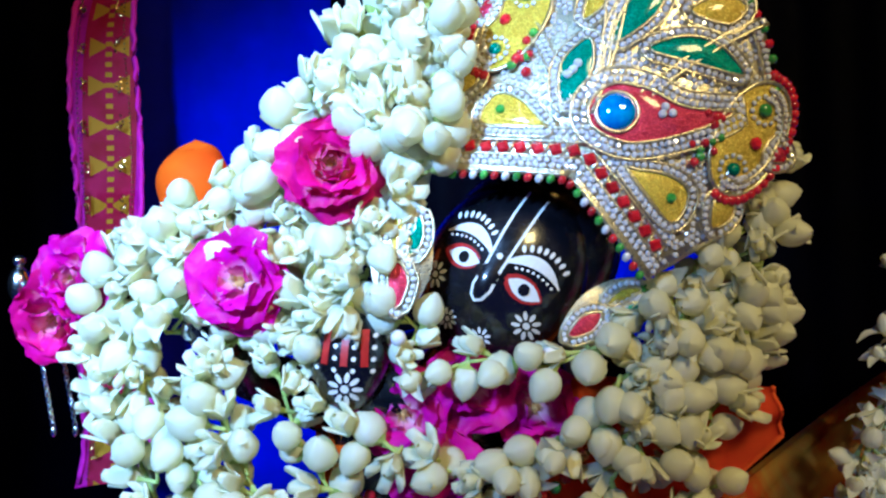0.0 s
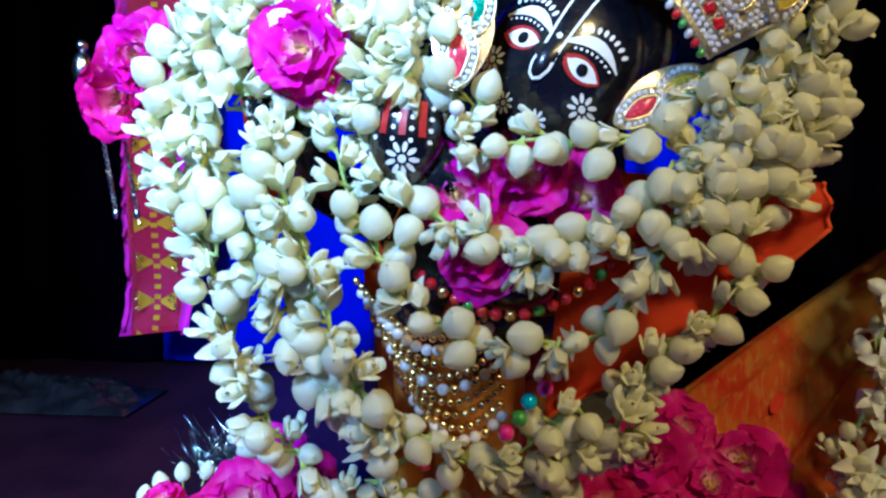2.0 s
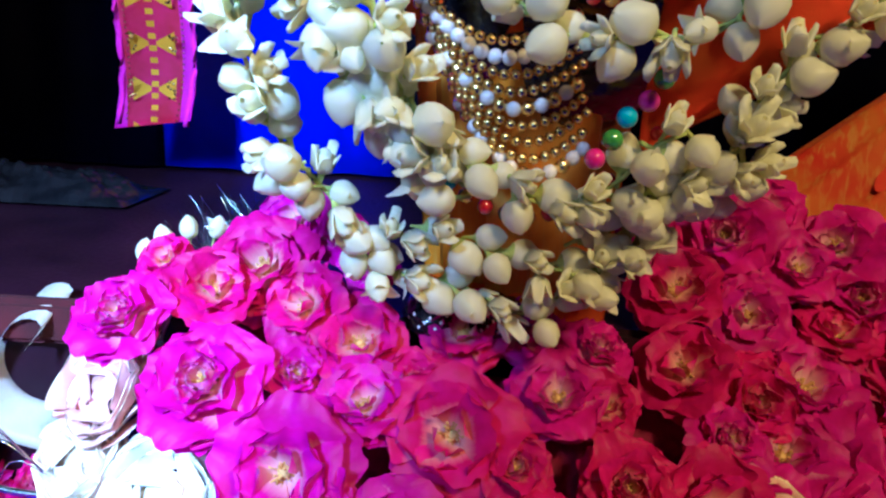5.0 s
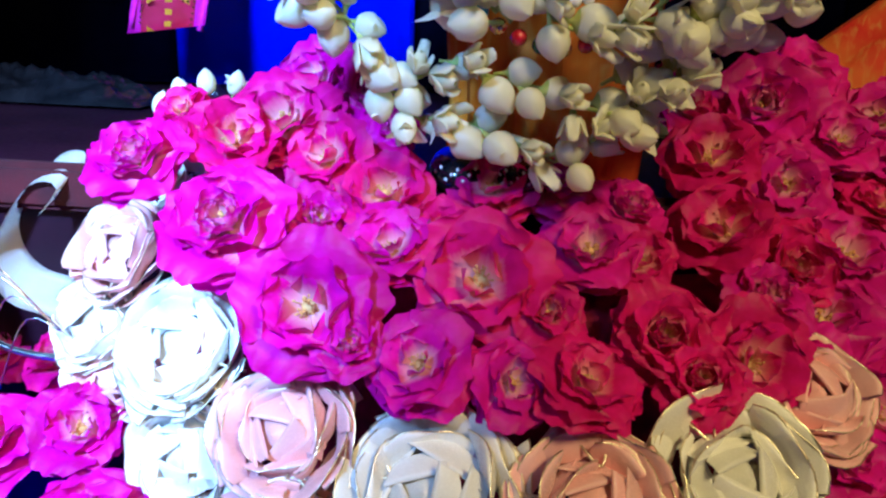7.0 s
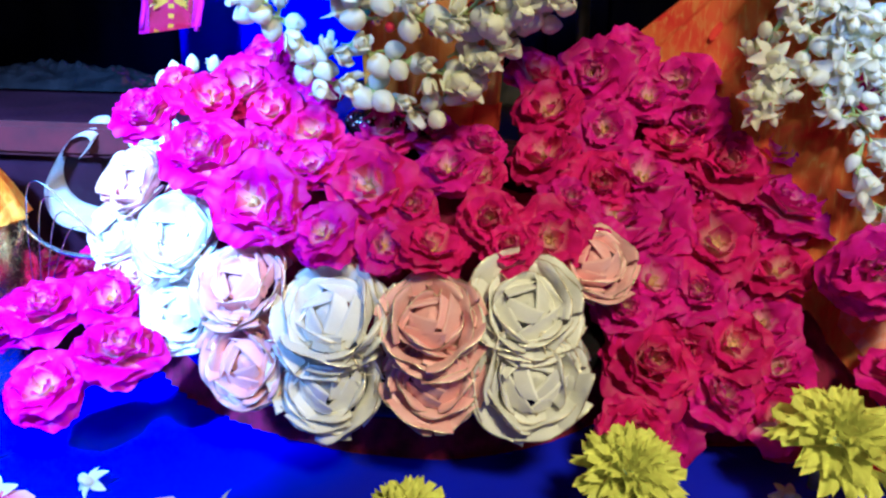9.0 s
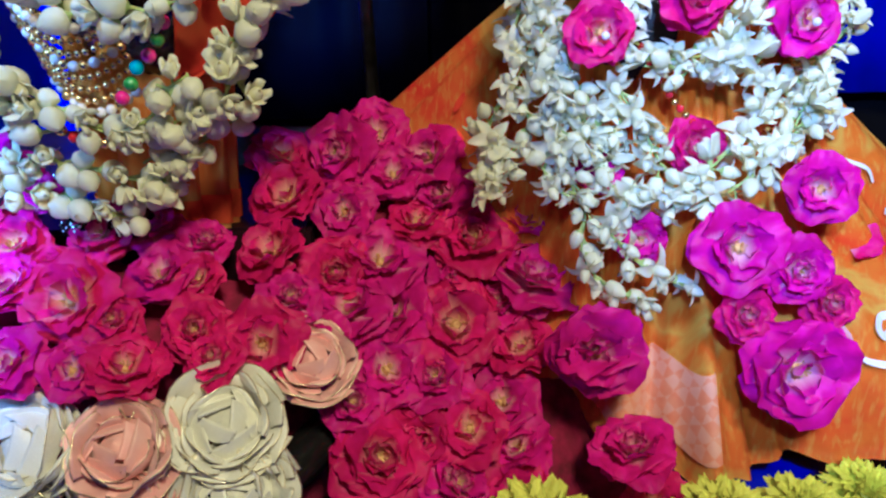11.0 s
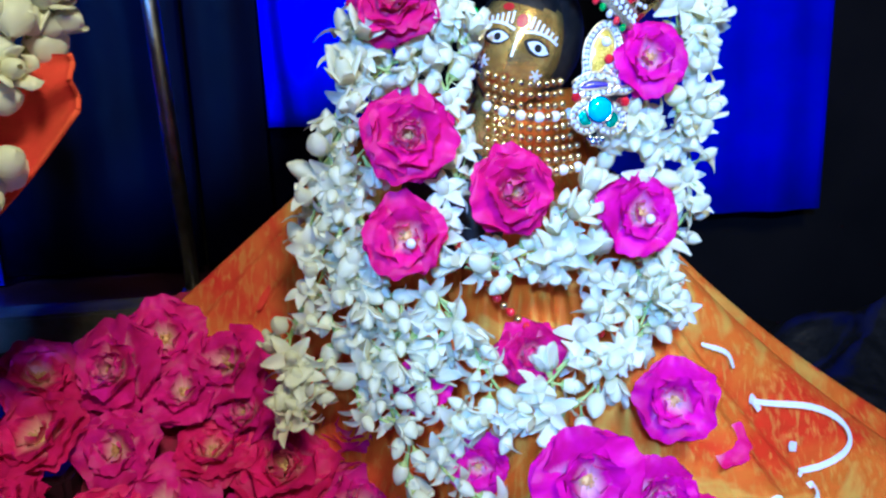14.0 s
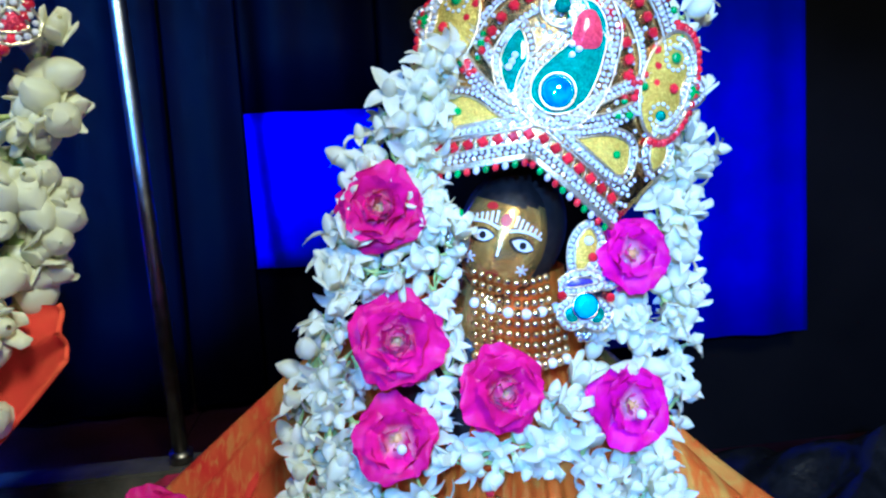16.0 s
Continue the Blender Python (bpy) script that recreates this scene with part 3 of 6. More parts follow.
def heap(x, y):
    """The height of the heap of roses."""
    left = 0.152 + 0.62 * (y - 0.42) - 0.2 * x
    right = 0.128 + 1.25 * (y - 0.542) - 0.35 * (x - 0.281)
    w = min(1, max(0, (x - 0.15) / 0.07))
    return max(-0.018, left * (1 - w) + right * w)


bm = bmesh.new()


def rim(x):
    return 0.415 + (1.7 if x < 0.05 else 3.5) * (x - 0.05) ** 2 if x < 0.19 else 0.45


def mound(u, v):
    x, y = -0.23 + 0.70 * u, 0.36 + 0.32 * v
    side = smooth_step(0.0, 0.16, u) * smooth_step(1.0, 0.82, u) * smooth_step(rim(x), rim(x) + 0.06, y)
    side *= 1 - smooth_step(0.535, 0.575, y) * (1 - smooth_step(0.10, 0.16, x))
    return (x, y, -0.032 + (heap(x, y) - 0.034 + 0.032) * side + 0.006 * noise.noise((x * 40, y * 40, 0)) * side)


# added filler under the roses; its dark colour imitates shaded gaps
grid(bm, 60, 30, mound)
solid("leaf_mound", bm, PILE_BASE, "added filler mound under the roses, coloured like the shaded gaps between them", "leaf heap", smooth=True)


def skirt(u, v):
    """The spread sari: u round it from its one side over the front to the other, v from the waist to the hem."""
    a = radians(-205 + 230 * u)
    front = max(0, -math.sin(a)) ** 1.5
    right = max(0, math.cos(a))
    left = max(0, -math.cos(a))
    hem_r = 0.17 * front + (1 - front) * (0.44 * right + 0.31 * left + 0.2 * (1 - right - left) * (right + left < 1))
    hem_z = 0.015 * front + (1 - front) * (0.06 * right + 0.207 * left + 0.1 * (1 - right - left) * (right + left < 1))
    p = 1.6 * front + (1 - front) * (1.55 if math.cos(a) > 0 else 0.92)
    s = max(0.0, v)
    rad = 0.058 + (hem_r - 0.058) * s ** p
    fold = math.sin(a * 13 + 2.2 * math.sin(a * 3)) * 0.026 + math.sin(a * 37 + 1) * 0.009
    rad += fold * s * (1 - 0.35 * front)
    z = 0.43 - (0.43 - hem_z) * s + 0.004 * math.sin(a * 21) * s
    y = 0.65 + rad * math.sin(a) * (1 - 0.6 * left if math.sin(a) < 0 else 0.6)
    if 0.462 + rad * math.cos(a) < 0.455:
        z = max(z, 0.2045 * smooth_step(0.64, 0.675, y))
    return (0.462 + rad * math.cos(a), y, z)


bm = bmesh.new()
grid(bm, 150, 40, skirt)
bmesh.ops.solidify(bm, geom=bm.faces[:], thickness=0.0012)
sari = solid("sari", bm, SARI, "orange and yellow printed silk sari spread wide round the brass statue", "sari", smooth=True)

bm = bmesh.new()


def robe(u, v):
    a = 6.2832 * u
    r = 0.042 + 0.016 * v + 0.010 * math.sin(11 * a + 1 + 2 * math.sin(2 * a)) * (1 - 0.4 * v) + 0.003 * math.sin(29 * a)
    return (0.042 + 1.1 * r * math.cos(a), 0.580 + 0.9 * r * math.sin(a), 0.2 + 0.24 * v)


grid(bm, 72, 16, robe, 0, True)
robe_ob = solid("robe", bm, ROBE, "orange and yellow silk robe wrapped round the black statue", "robe", smooth=True)

bm = bmesh.new()


def shawl(u, v):
    a = Vector((0.092, 0.482, 0.318)).lerp(Vector((0.235, 0.456, 0.432)), u)
    b = Vector((0.105, 0.482, 0.462)).lerp(Vector((0.233, 0.459, 0.456)), u)
    p = a.lerp(b, v)
    p.y += 0.010 * math.sin(u * 9 + v * 4) * (1 - u * 0.75) + 0.0025 * math.sin(v * 11 + u * 5)
    p.z -= 0.012 * math.sin(u * 3.14) * (1 - v)
    return p


grid(bm, 40, 24, shawl)
bmesh.ops.solidify(bm, geom=bm.faces[:], thickness=0.0016)
shawl_ob = solid("shawl", bm, ORANGE, "stiff bright orange cloth shawl pointing out from the black statue", "shawl", smooth=True)

bm = bmesh.new()
tube(bm, [shawl(1.0, k / 24) for k in range(25)], 0.0013, 6)
tube(bm, [shawl(k / 30, 0.0) for k in range(31)], 0.0013, 6)
part("rolled_hem", bm, ORANGE, shawl_ob)

bm = bmesh.new()
grid(bm, 72, 3, lambda u, v: Vector(robe(u, 0.02 + 0.10 * v)) + Vector((0.002 * math.cos(6.2832 * u), 0.002 * math.sin(6.2832 * u), 0)), 0, True)
part("hem_border", bm, ORANGE, robe_ob, "orange hem border")
bm = bmesh.new()
grid(bm, 72, 5, lambda u, v: Vector(robe(u, 0.72 + 0.16 * v)) + Vector((0.005 * math.cos(6.2832 * u), 0.005 * math.sin(6.2832 * u), 0.004 * math.sin(25 * u))), 0, True)
part("sash", bm, ORANGE, robe_ob, "orange waist sash")


# ---- garlands and roses ----
KG([(0.040, 0.440, 0.659), (0.025, 0.441, 0.642), (0.013, 0.442, 0.629), (0.001, 0.443, 0.612), (-0.011, 0.445, 0.596), (-0.033, 0.448, 0.573), (-0.059, 0.453, 0.560), (-0.082, 0.459, 0.546), (-0.107, 0.465, 0.529), (-0.120, 0.470, 0.501), (-0.123, 0.470, 0.476), (-0.114, 0.468, 0.452), (-0.106, 0.465, 0.428), (-0.096, 0.462, 0.407), (-0.081, 0.483, 0.324), (-0.059, 0.488, 0.295)], 2)
KG([(0.054, 0.440, 0.653), (0.039, 0.440, 0.630), (0.025, 0.441, 0.617), (0.013, 0.442, 0.606), (-0.006, 0.444, 0.587), (-0.030, 0.447, 0.567), (-0.049, 0.451, 0.551), (-0.082, 0.458, 0.534), (-0.100, 0.463, 0.513), (-0.104, 0.465, 0.486), (-0.095, 0.462, 0.462), (-0.075, 0.457, 0.441), (-0.076, 0.457, 0.418), (-0.054, 0.452, 0.407), (-0.050, 0.460, 0.374), (-0.033, 0.467, 0.343), (-0.008, 0.475, 0.308)], 2)
KG([(0.062, 0.440, 0.641), (0.053, 0.440, 0.624), (0.041, 0.441, 0.605), (0.030, 0.441, 0.591), (0.044, 0.440, 0.576), (0.034, 0.441, 0.554), (0.022, 0.442, 0.537), (-0.001, 0.443, 0.549), (-0.028, 0.447, 0.547)], 2)
KG([(-0.029, 0.448, 0.506), (-0.045, 0.450, 0.489), (-0.061, 0.453, 0.465), (-0.052, 0.451, 0.442), (-0.040, 0.449, 0.416), (-0.035, 0.450, 0.395), (-0.022, 0.461, 0.355), (-0.002, 0.472, 0.313), (0.020, 0.477, 0.293)], 2)
KG([(-0.027, 0.447, 0.488), (-0.015, 0.446, 0.442), (-0.003, 0.444, 0.421), (0.012, 0.443, 0.397), (0.033, 0.448, 0.379), (0.061, 0.451, 0.366), (0.085, 0.451, 0.368), (0.113, 0.452, 0.371), (0.133, 0.446, 0.397), (0.145, 0.446, 0.413), (0.160, 0.449, 0.433), (0.175, 0.452, 0.448), (0.194, 0.456, 0.479), (0.213, 0.461, 0.503)])
KG([(-0.008, 0.444, 0.499), (0.007, 0.443, 0.451), (0.022, 0.442, 0.438), (0.043, 0.441, 0.431), (0.061, 0.440, 0.426), (0.078, 0.441, 0.414), (0.099, 0.442, 0.422), (0.117, 0.443, 0.431), (0.135, 0.445, 0.437), (0.156, 0.448, 0.457), (0.181, 0.453, 0.478), (0.207, 0.460, 0.488), (0.219, 0.463, 0.512)])
KG([(0.036, 0.441, 0.505), (0.050, 0.440, 0.491), (0.038, 0.441, 0.477), (0.058, 0.440, 0.468), (0.075, 0.441, 0.476), (0.095, 0.441, 0.475), (0.114, 0.443, 0.472), (0.135, 0.445, 0.479), (0.153, 0.448, 0.487), (0.174, 0.452, 0.499), (0.187, 0.455, 0.515), (0.207, 0.460, 0.529), (0.227, 0.465, 0.540)])
KG([(0.240, 0.470, 0.571), (0.230, 0.466, 0.549), (0.240, 0.470, 0.540), (0.223, 0.464, 0.526), (0.229, 0.466, 0.504), (0.212, 0.461, 0.493), (0.218, 0.463, 0.475), (0.201, 0.458, 0.464), (0.191, 0.456, 0.447), (0.179, 0.453, 0.454), (0.163, 0.450, 0.444), (0.151, 0.448, 0.427)])
KG([(0.216, 0.462, 0.520), (0.199, 0.458, 0.506), (0.183, 0.454, 0.495), (0.177, 0.453, 0.477), (0.149, 0.447, 0.462), (0.137, 0.446, 0.442), (0.113, 0.443, 0.432), (0.093, 0.441, 0.422), (0.073, 0.440, 0.414)])
KG([(0.237, 0.469, 0.546), (0.231, 0.466, 0.516), (0.231, 0.467, 0.483), (0.214, 0.461, 0.458), (0.197, 0.457, 0.441), (0.190, 0.456, 0.424), (0.187, 0.455, 0.407), (0.203, 0.459, 0.408), (0.191, 0.456, 0.402), (0.179, 0.457, 0.387), (0.165, 0.459, 0.375), (0.149, 0.460, 0.362), (0.139, 0.465, 0.342), (0.130, 0.473, 0.315), (0.112, 0.475, 0.304), (0.084, 0.476, 0.292), (0.056, 0.475, 0.295)])
KG([(-0.015, 0.465, 0.339), (0.005, 0.471, 0.314), (0.027, 0.472, 0.307), (0.041, 0.475, 0.295), (0.058, 0.476, 0.293), (0.080, 0.472, 0.303), (0.096, 0.468, 0.322), (0.114, 0.466, 0.331)])
KG([(-0.062, 0.488, 0.297), (-0.044, 0.490, 0.278), (-0.032, 0.492, 0.266), (-0.008, 0.486, 0.275), (0.013, 0.485, 0.270), (0.034, 0.485, 0.265), (0.052, 0.487, 0.259), (0.073, 0.488, 0.257), (0.092, 0.485, 0.268), (0.100, 0.476, 0.295)])
KG([(-0.048, 0.493, 0.271), (-0.027, 0.497, 0.249), (0.007, 0.494, 0.245), (0.029, 0.495, 0.236), (0.045, 0.497, 0.230), (0.059, 0.493, 0.238), (0.076, 0.489, 0.254), (0.091, 0.482, 0.275), (0.100, 0.476, 0.295), (0.112, 0.473, 0.307), (0.122, 0.472, 0.313)])
KG([(0.185, 0.454, 0.448), (0.172, 0.451, 0.470), (0.195, 0.457, 0.479), (0.212, 0.461, 0.466), (0.216, 0.462, 0.486), (0.224, 0.464, 0.503), (0.217, 0.462, 0.516)])
KG([(0.171, 0.451, 0.495), (0.193, 0.456, 0.491), (0.179, 0.453, 0.471), (0.161, 0.450, 0.467), (0.185, 0.454, 0.439), (0.169, 0.451, 0.417), (0.154, 0.448, 0.435), (0.139, 0.446, 0.416)])
KG([(0.022, 0.441, 0.517), (0.004, 0.443, 0.500), (-0.001, 0.444, 0.526), (0.016, 0.442, 0.506), (-0.014, 0.445, 0.489)], 2)
KG([(-0.019, 0.446, 0.526), (0.008, 0.443, 0.537), (-0.000, 0.444, 0.560), (0.023, 0.441, 0.545), (0.037, 0.441, 0.531)], 2)
KR([(0.010, 0.430, 0.573, 0.053), (-0.037, 0.437, 0.519, 0.057)])
KR([(0.040, 0.458, 0.448, 0.054), (0.078, 0.468, 0.458, 0.044), (0.110, 0.472, 0.446, 0.050), (0.056, 0.456, 0.416, 0.052)])
PR([(-0.160, 0.481, 0.221, 0.037), (-0.122, 0.505, 0.229, 0.062), (-0.088, 0.561, 0.257, 0.061), (-0.070, 0.511, 0.222, 0.048), (-0.109, 0.458, 0.197, 0.058), (-0.062, 0.431, 0.171, 0.059), (-0.032, 0.465, 0.186, 0.041), (-0.040, 0.496, 0.207, 0.049), (-0.070, 0.474, 0.199, 0.031), (0.012, 0.463, 0.176, 0.062), (0.014, 0.516, 0.209, 0.045), (-0.011, 0.418, 0.152, 0.044), (0.027, 0.420, 0.146, 0.037), (0.059, 0.425, 0.143, 0.051), (0.098, 0.458, 0.156, 0.059), (0.065, 0.493, 0.184, 0.047), (0.155, 0.495, 0.163, 0.044), (0.143, 0.576, 0.220, 0.057), (0.182, 0.618, 0.247, 0.063), (0.188, 0.578, 0.208, 0.048)])
PR([(0.140, 0.525, 0.189, 0.055), (0.088, 0.524, 0.199, 0.038), (-0.151, 0.517, 0.242, 0.029), (-0.063, 0.556, 0.249, 0.033), (-0.042, 0.542, 0.235, 0.029), (0.042, 0.454, 0.165, 0.037), (-0.042, 0.419, 0.160, 0.030), (0.114, 0.441, 0.142, 0.038), (0.091, 0.494, 0.180, 0.036), (-0.010, 0.482, 0.192, 0.039)])
PR([(0.128, 0.613, 0.246, 0.053), (0.258, 0.626, 0.241, 0.061), (0.270, 0.606, 0.211, 0.055), (0.246, 0.585, 0.193, 0.046), (0.292, 0.585, 0.177, 0.067), (0.342, 0.572, 0.144, 0.071), (0.277, 0.537, 0.123, 0.069), (0.216, 0.556, 0.169, 0.065), (0.331, 0.535, 0.102, 0.053), (0.195, 0.518, 0.144, 0.059), (0.222, 0.503, 0.100, 0.060), (0.261, 0.506, 0.090, 0.052), (0.226, 0.609, 0.230, 0.047), (0.312, 0.555, 0.132, 0.045)])
PR([(0.219, 0.460, 0.049, 0.072), (0.205, 0.415, 0.020, 0.049), (0.288, 0.488, 0.057, 0.057)])
FR([(-0.310, 0.560, 0.070, 0.074), (-0.255, 0.545, 0.075, 0.074), (-0.242, 0.448, 0.070, 0.066), (-0.196, 0.462, 0.078, 0.070), (-0.160, 0.402, 0.062, 0.066), (-0.205, 0.385, 0.040, 0.060), (-0.300, 0.490, 0.045, 0.066)])
FR([(0.384, 0.502, 0.116, 0.075), (0.412, 0.473, 0.043, 0.066), (0.426, 0.459, 0.010, 0.067), (0.232, 0.454, -0.003, 0.065)])
RG([(0.430, 0.573, 0.577), (0.412, 0.572, 0.560), (0.390, 0.572, 0.541), (0.374, 0.571, 0.515), (0.370, 0.570, 0.498), (0.357, 0.568, 0.468), (0.355, 0.564, 0.440), (0.342, 0.565, 0.406), (0.331, 0.568, 0.374), (0.323, 0.571, 0.342), (0.325, 0.567, 0.313), (0.305, 0.567, 0.278), (0.305, 0.556, 0.225), (0.308, 0.564, 0.268), (0.317, 0.552, 0.227)], 2)
RG([(0.433, 0.571, 0.563), (0.410, 0.570, 0.543), (0.402, 0.567, 0.520), (0.411, 0.564, 0.506), (0.412, 0.560, 0.478), (0.404, 0.558, 0.458), (0.373, 0.562, 0.446), (0.354, 0.562, 0.420), (0.338, 0.566, 0.392), (0.346, 0.564, 0.363), (0.333, 0.567, 0.327), (0.344, 0.563, 0.322), (0.357, 0.555, 0.301), (0.359, 0.549, 0.273), (0.370, 0.538, 0.228)], 2)
RG([(0.420, 0.567, 0.539), (0.408, 0.564, 0.512), (0.408, 0.558, 0.478), (0.416, 0.555, 0.456), (0.412, 0.553, 0.437), (0.414, 0.551, 0.417), (0.423, 0.550, 0.395), (0.412, 0.551, 0.371), (0.405, 0.552, 0.357), (0.425, 0.549, 0.327), (0.461, 0.546, 0.322), (0.487, 0.549, 0.337), (0.509, 0.547, 0.307), (0.519, 0.544, 0.288)], 2)
RG([(0.358, 0.560, 0.392), (0.347, 0.564, 0.371), (0.356, 0.561, 0.352), (0.347, 0.563, 0.327), (0.339, 0.562, 0.314), (0.359, 0.561, 0.333), (0.347, 0.560, 0.315), (0.378, 0.550, 0.301), (0.369, 0.545, 0.266), (0.396, 0.538, 0.252)], 2)
RG([(0.605, 0.586, 0.504), (0.582, 0.580, 0.511), (0.570, 0.573, 0.485), (0.577, 0.571, 0.463), (0.570, 0.566, 0.442), (0.577, 0.565, 0.423), (0.567, 0.562, 0.401), (0.571, 0.563, 0.378), (0.562, 0.561, 0.353)], 2)
RG([(0.607, 0.601, 0.601), (0.586, 0.592, 0.585), (0.587, 0.582, 0.514), (0.560, 0.568, 0.475), (0.567, 0.567, 0.453)], 2)
RG([(0.514, 0.552, 0.394), (0.534, 0.555, 0.406), (0.550, 0.558, 0.396), (0.526, 0.554, 0.414), (0.545, 0.557, 0.382), (0.501, 0.550, 0.366), (0.485, 0.549, 0.354), (0.474, 0.548, 0.333), (0.441, 0.549, 0.329), (0.416, 0.549, 0.321)], 2)
RG([(0.397, 0.550, 0.312), (0.417, 0.541, 0.283), (0.431, 0.534, 0.255), (0.445, 0.531, 0.240), (0.468, 0.532, 0.250), (0.491, 0.538, 0.273), (0.514, 0.545, 0.297), (0.542, 0.554, 0.320)], 2)
RG([(0.412, 0.532, 0.233), (0.445, 0.528, 0.225), (0.487, 0.530, 0.234), (0.506, 0.536, 0.254), (0.534, 0.544, 0.274), (0.550, 0.551, 0.298)], 2)
RG([(0.348, 0.563, 0.340), (0.361, 0.555, 0.305), (0.356, 0.550, 0.276), (0.347, 0.545, 0.240), (0.376, 0.535, 0.222), (0.375, 0.529, 0.189), (0.392, 0.520, 0.163), (0.422, 0.514, 0.152)])
RG([(0.378, 0.546, 0.276), (0.407, 0.545, 0.294), (0.384, 0.539, 0.251), (0.405, 0.532, 0.230), (0.394, 0.529, 0.208), (0.415, 0.521, 0.182), (0.452, 0.515, 0.162)])
RG([(0.332, 0.563, 0.305), (0.334, 0.556, 0.276), (0.314, 0.558, 0.249), (0.309, 0.554, 0.223)])
RG([(0.571, 0.563, 0.348), (0.547, 0.555, 0.319), (0.565, 0.552, 0.285), (0.549, 0.553, 0.305), (0.526, 0.541, 0.269), (0.505, 0.537, 0.261)], 2)
# crimson kinds only: the warmer light on these roses is put into petal colour
RR([(0.383, 0.551, 0.484, 0.050), (0.387, 0.540, 0.408, 0.057), (0.383, 0.541, 0.348, 0.049), (0.445, 0.535, 0.373, 0.055)], (3, 4, 5))
RR([(0.526, 0.539, 0.354, 0.070), (0.533, 0.544, 0.447, 0.046)])
RR([(0.547, 0.522, 0.236, 0.062), (0.483, 0.504, 0.197, 0.068), (0.530, 0.505, 0.180, 0.060), (0.526, 0.482, 0.112, 0.084), (0.383, 0.496, 0.121, 0.074), (0.489, 0.492, 0.150, 0.044), (0.560, 0.512, 0.150, 0.046)])
RR([(0.459, 0.549, 0.265, 0.046), (0.422, 0.537, 0.195, 0.042), (0.389, 0.552, 0.248, 0.038)])
KG([(0.064, 0.436, 0.654), (0.061, 0.436, 0.637), (0.063, 0.436, 0.617), (0.059, 0.436, 0.600), (0.061, 0.436, 0.583), (0.054, 0.436, 0.570)], 2)
KG([(0.049, 0.436, 0.657), (0.043, 0.437, 0.640), (0.048, 0.436, 0.620), (0.039, 0.437, 0.607), (0.050, 0.436, 0.592), (0.041, 0.437, 0.584)], 2)
KG([(0.025, 0.437, 0.624), (0.019, 0.438, 0.610), (0.030, 0.437, 0.601), (0.039, 0.436, 0.590), (0.027, 0.437, 0.573)], 2)
KG([(-0.094, 0.458, 0.537), (-0.070, 0.451, 0.543), (-0.055, 0.448, 0.536), (-0.081, 0.454, 0.519), (-0.072, 0.452, 0.501), (-0.088, 0.456, 0.490)], 2)
RG([(0.429, 0.567, 0.569), (0.413, 0.564, 0.542), (0.412, 0.560, 0.518), (0.408, 0.557, 0.495), (0.412, 0.553, 0.474)], 2)
RG([(0.418, 0.568, 0.563), (0.396, 0.567, 0.540), (0.391, 0.564, 0.517), (0.410, 0.558, 0.492), (0.421, 0.552, 0.461)], 2)
RG([(0.374, 0.566, 0.508), (0.364, 0.563, 0.474), (0.360, 0.562, 0.458), (0.369, 0.558, 0.447), (0.389, 0.554, 0.446), (0.409, 0.552, 0.448)], 2)
RG([(0.570, 0.570, 0.496), (0.580, 0.570, 0.474), (0.565, 0.563, 0.453), (0.576, 0.562, 0.434), (0.557, 0.556, 0.411), (0.565, 0.557, 0.388)], 2)
KG([(0.153, 0.472, 0.357), (0.135, 0.477, 0.333), (0.141, 0.486, 0.310), (0.119, 0.489, 0.291), (0.094, 0.492, 0.278), (0.068, 0.493, 0.270)])



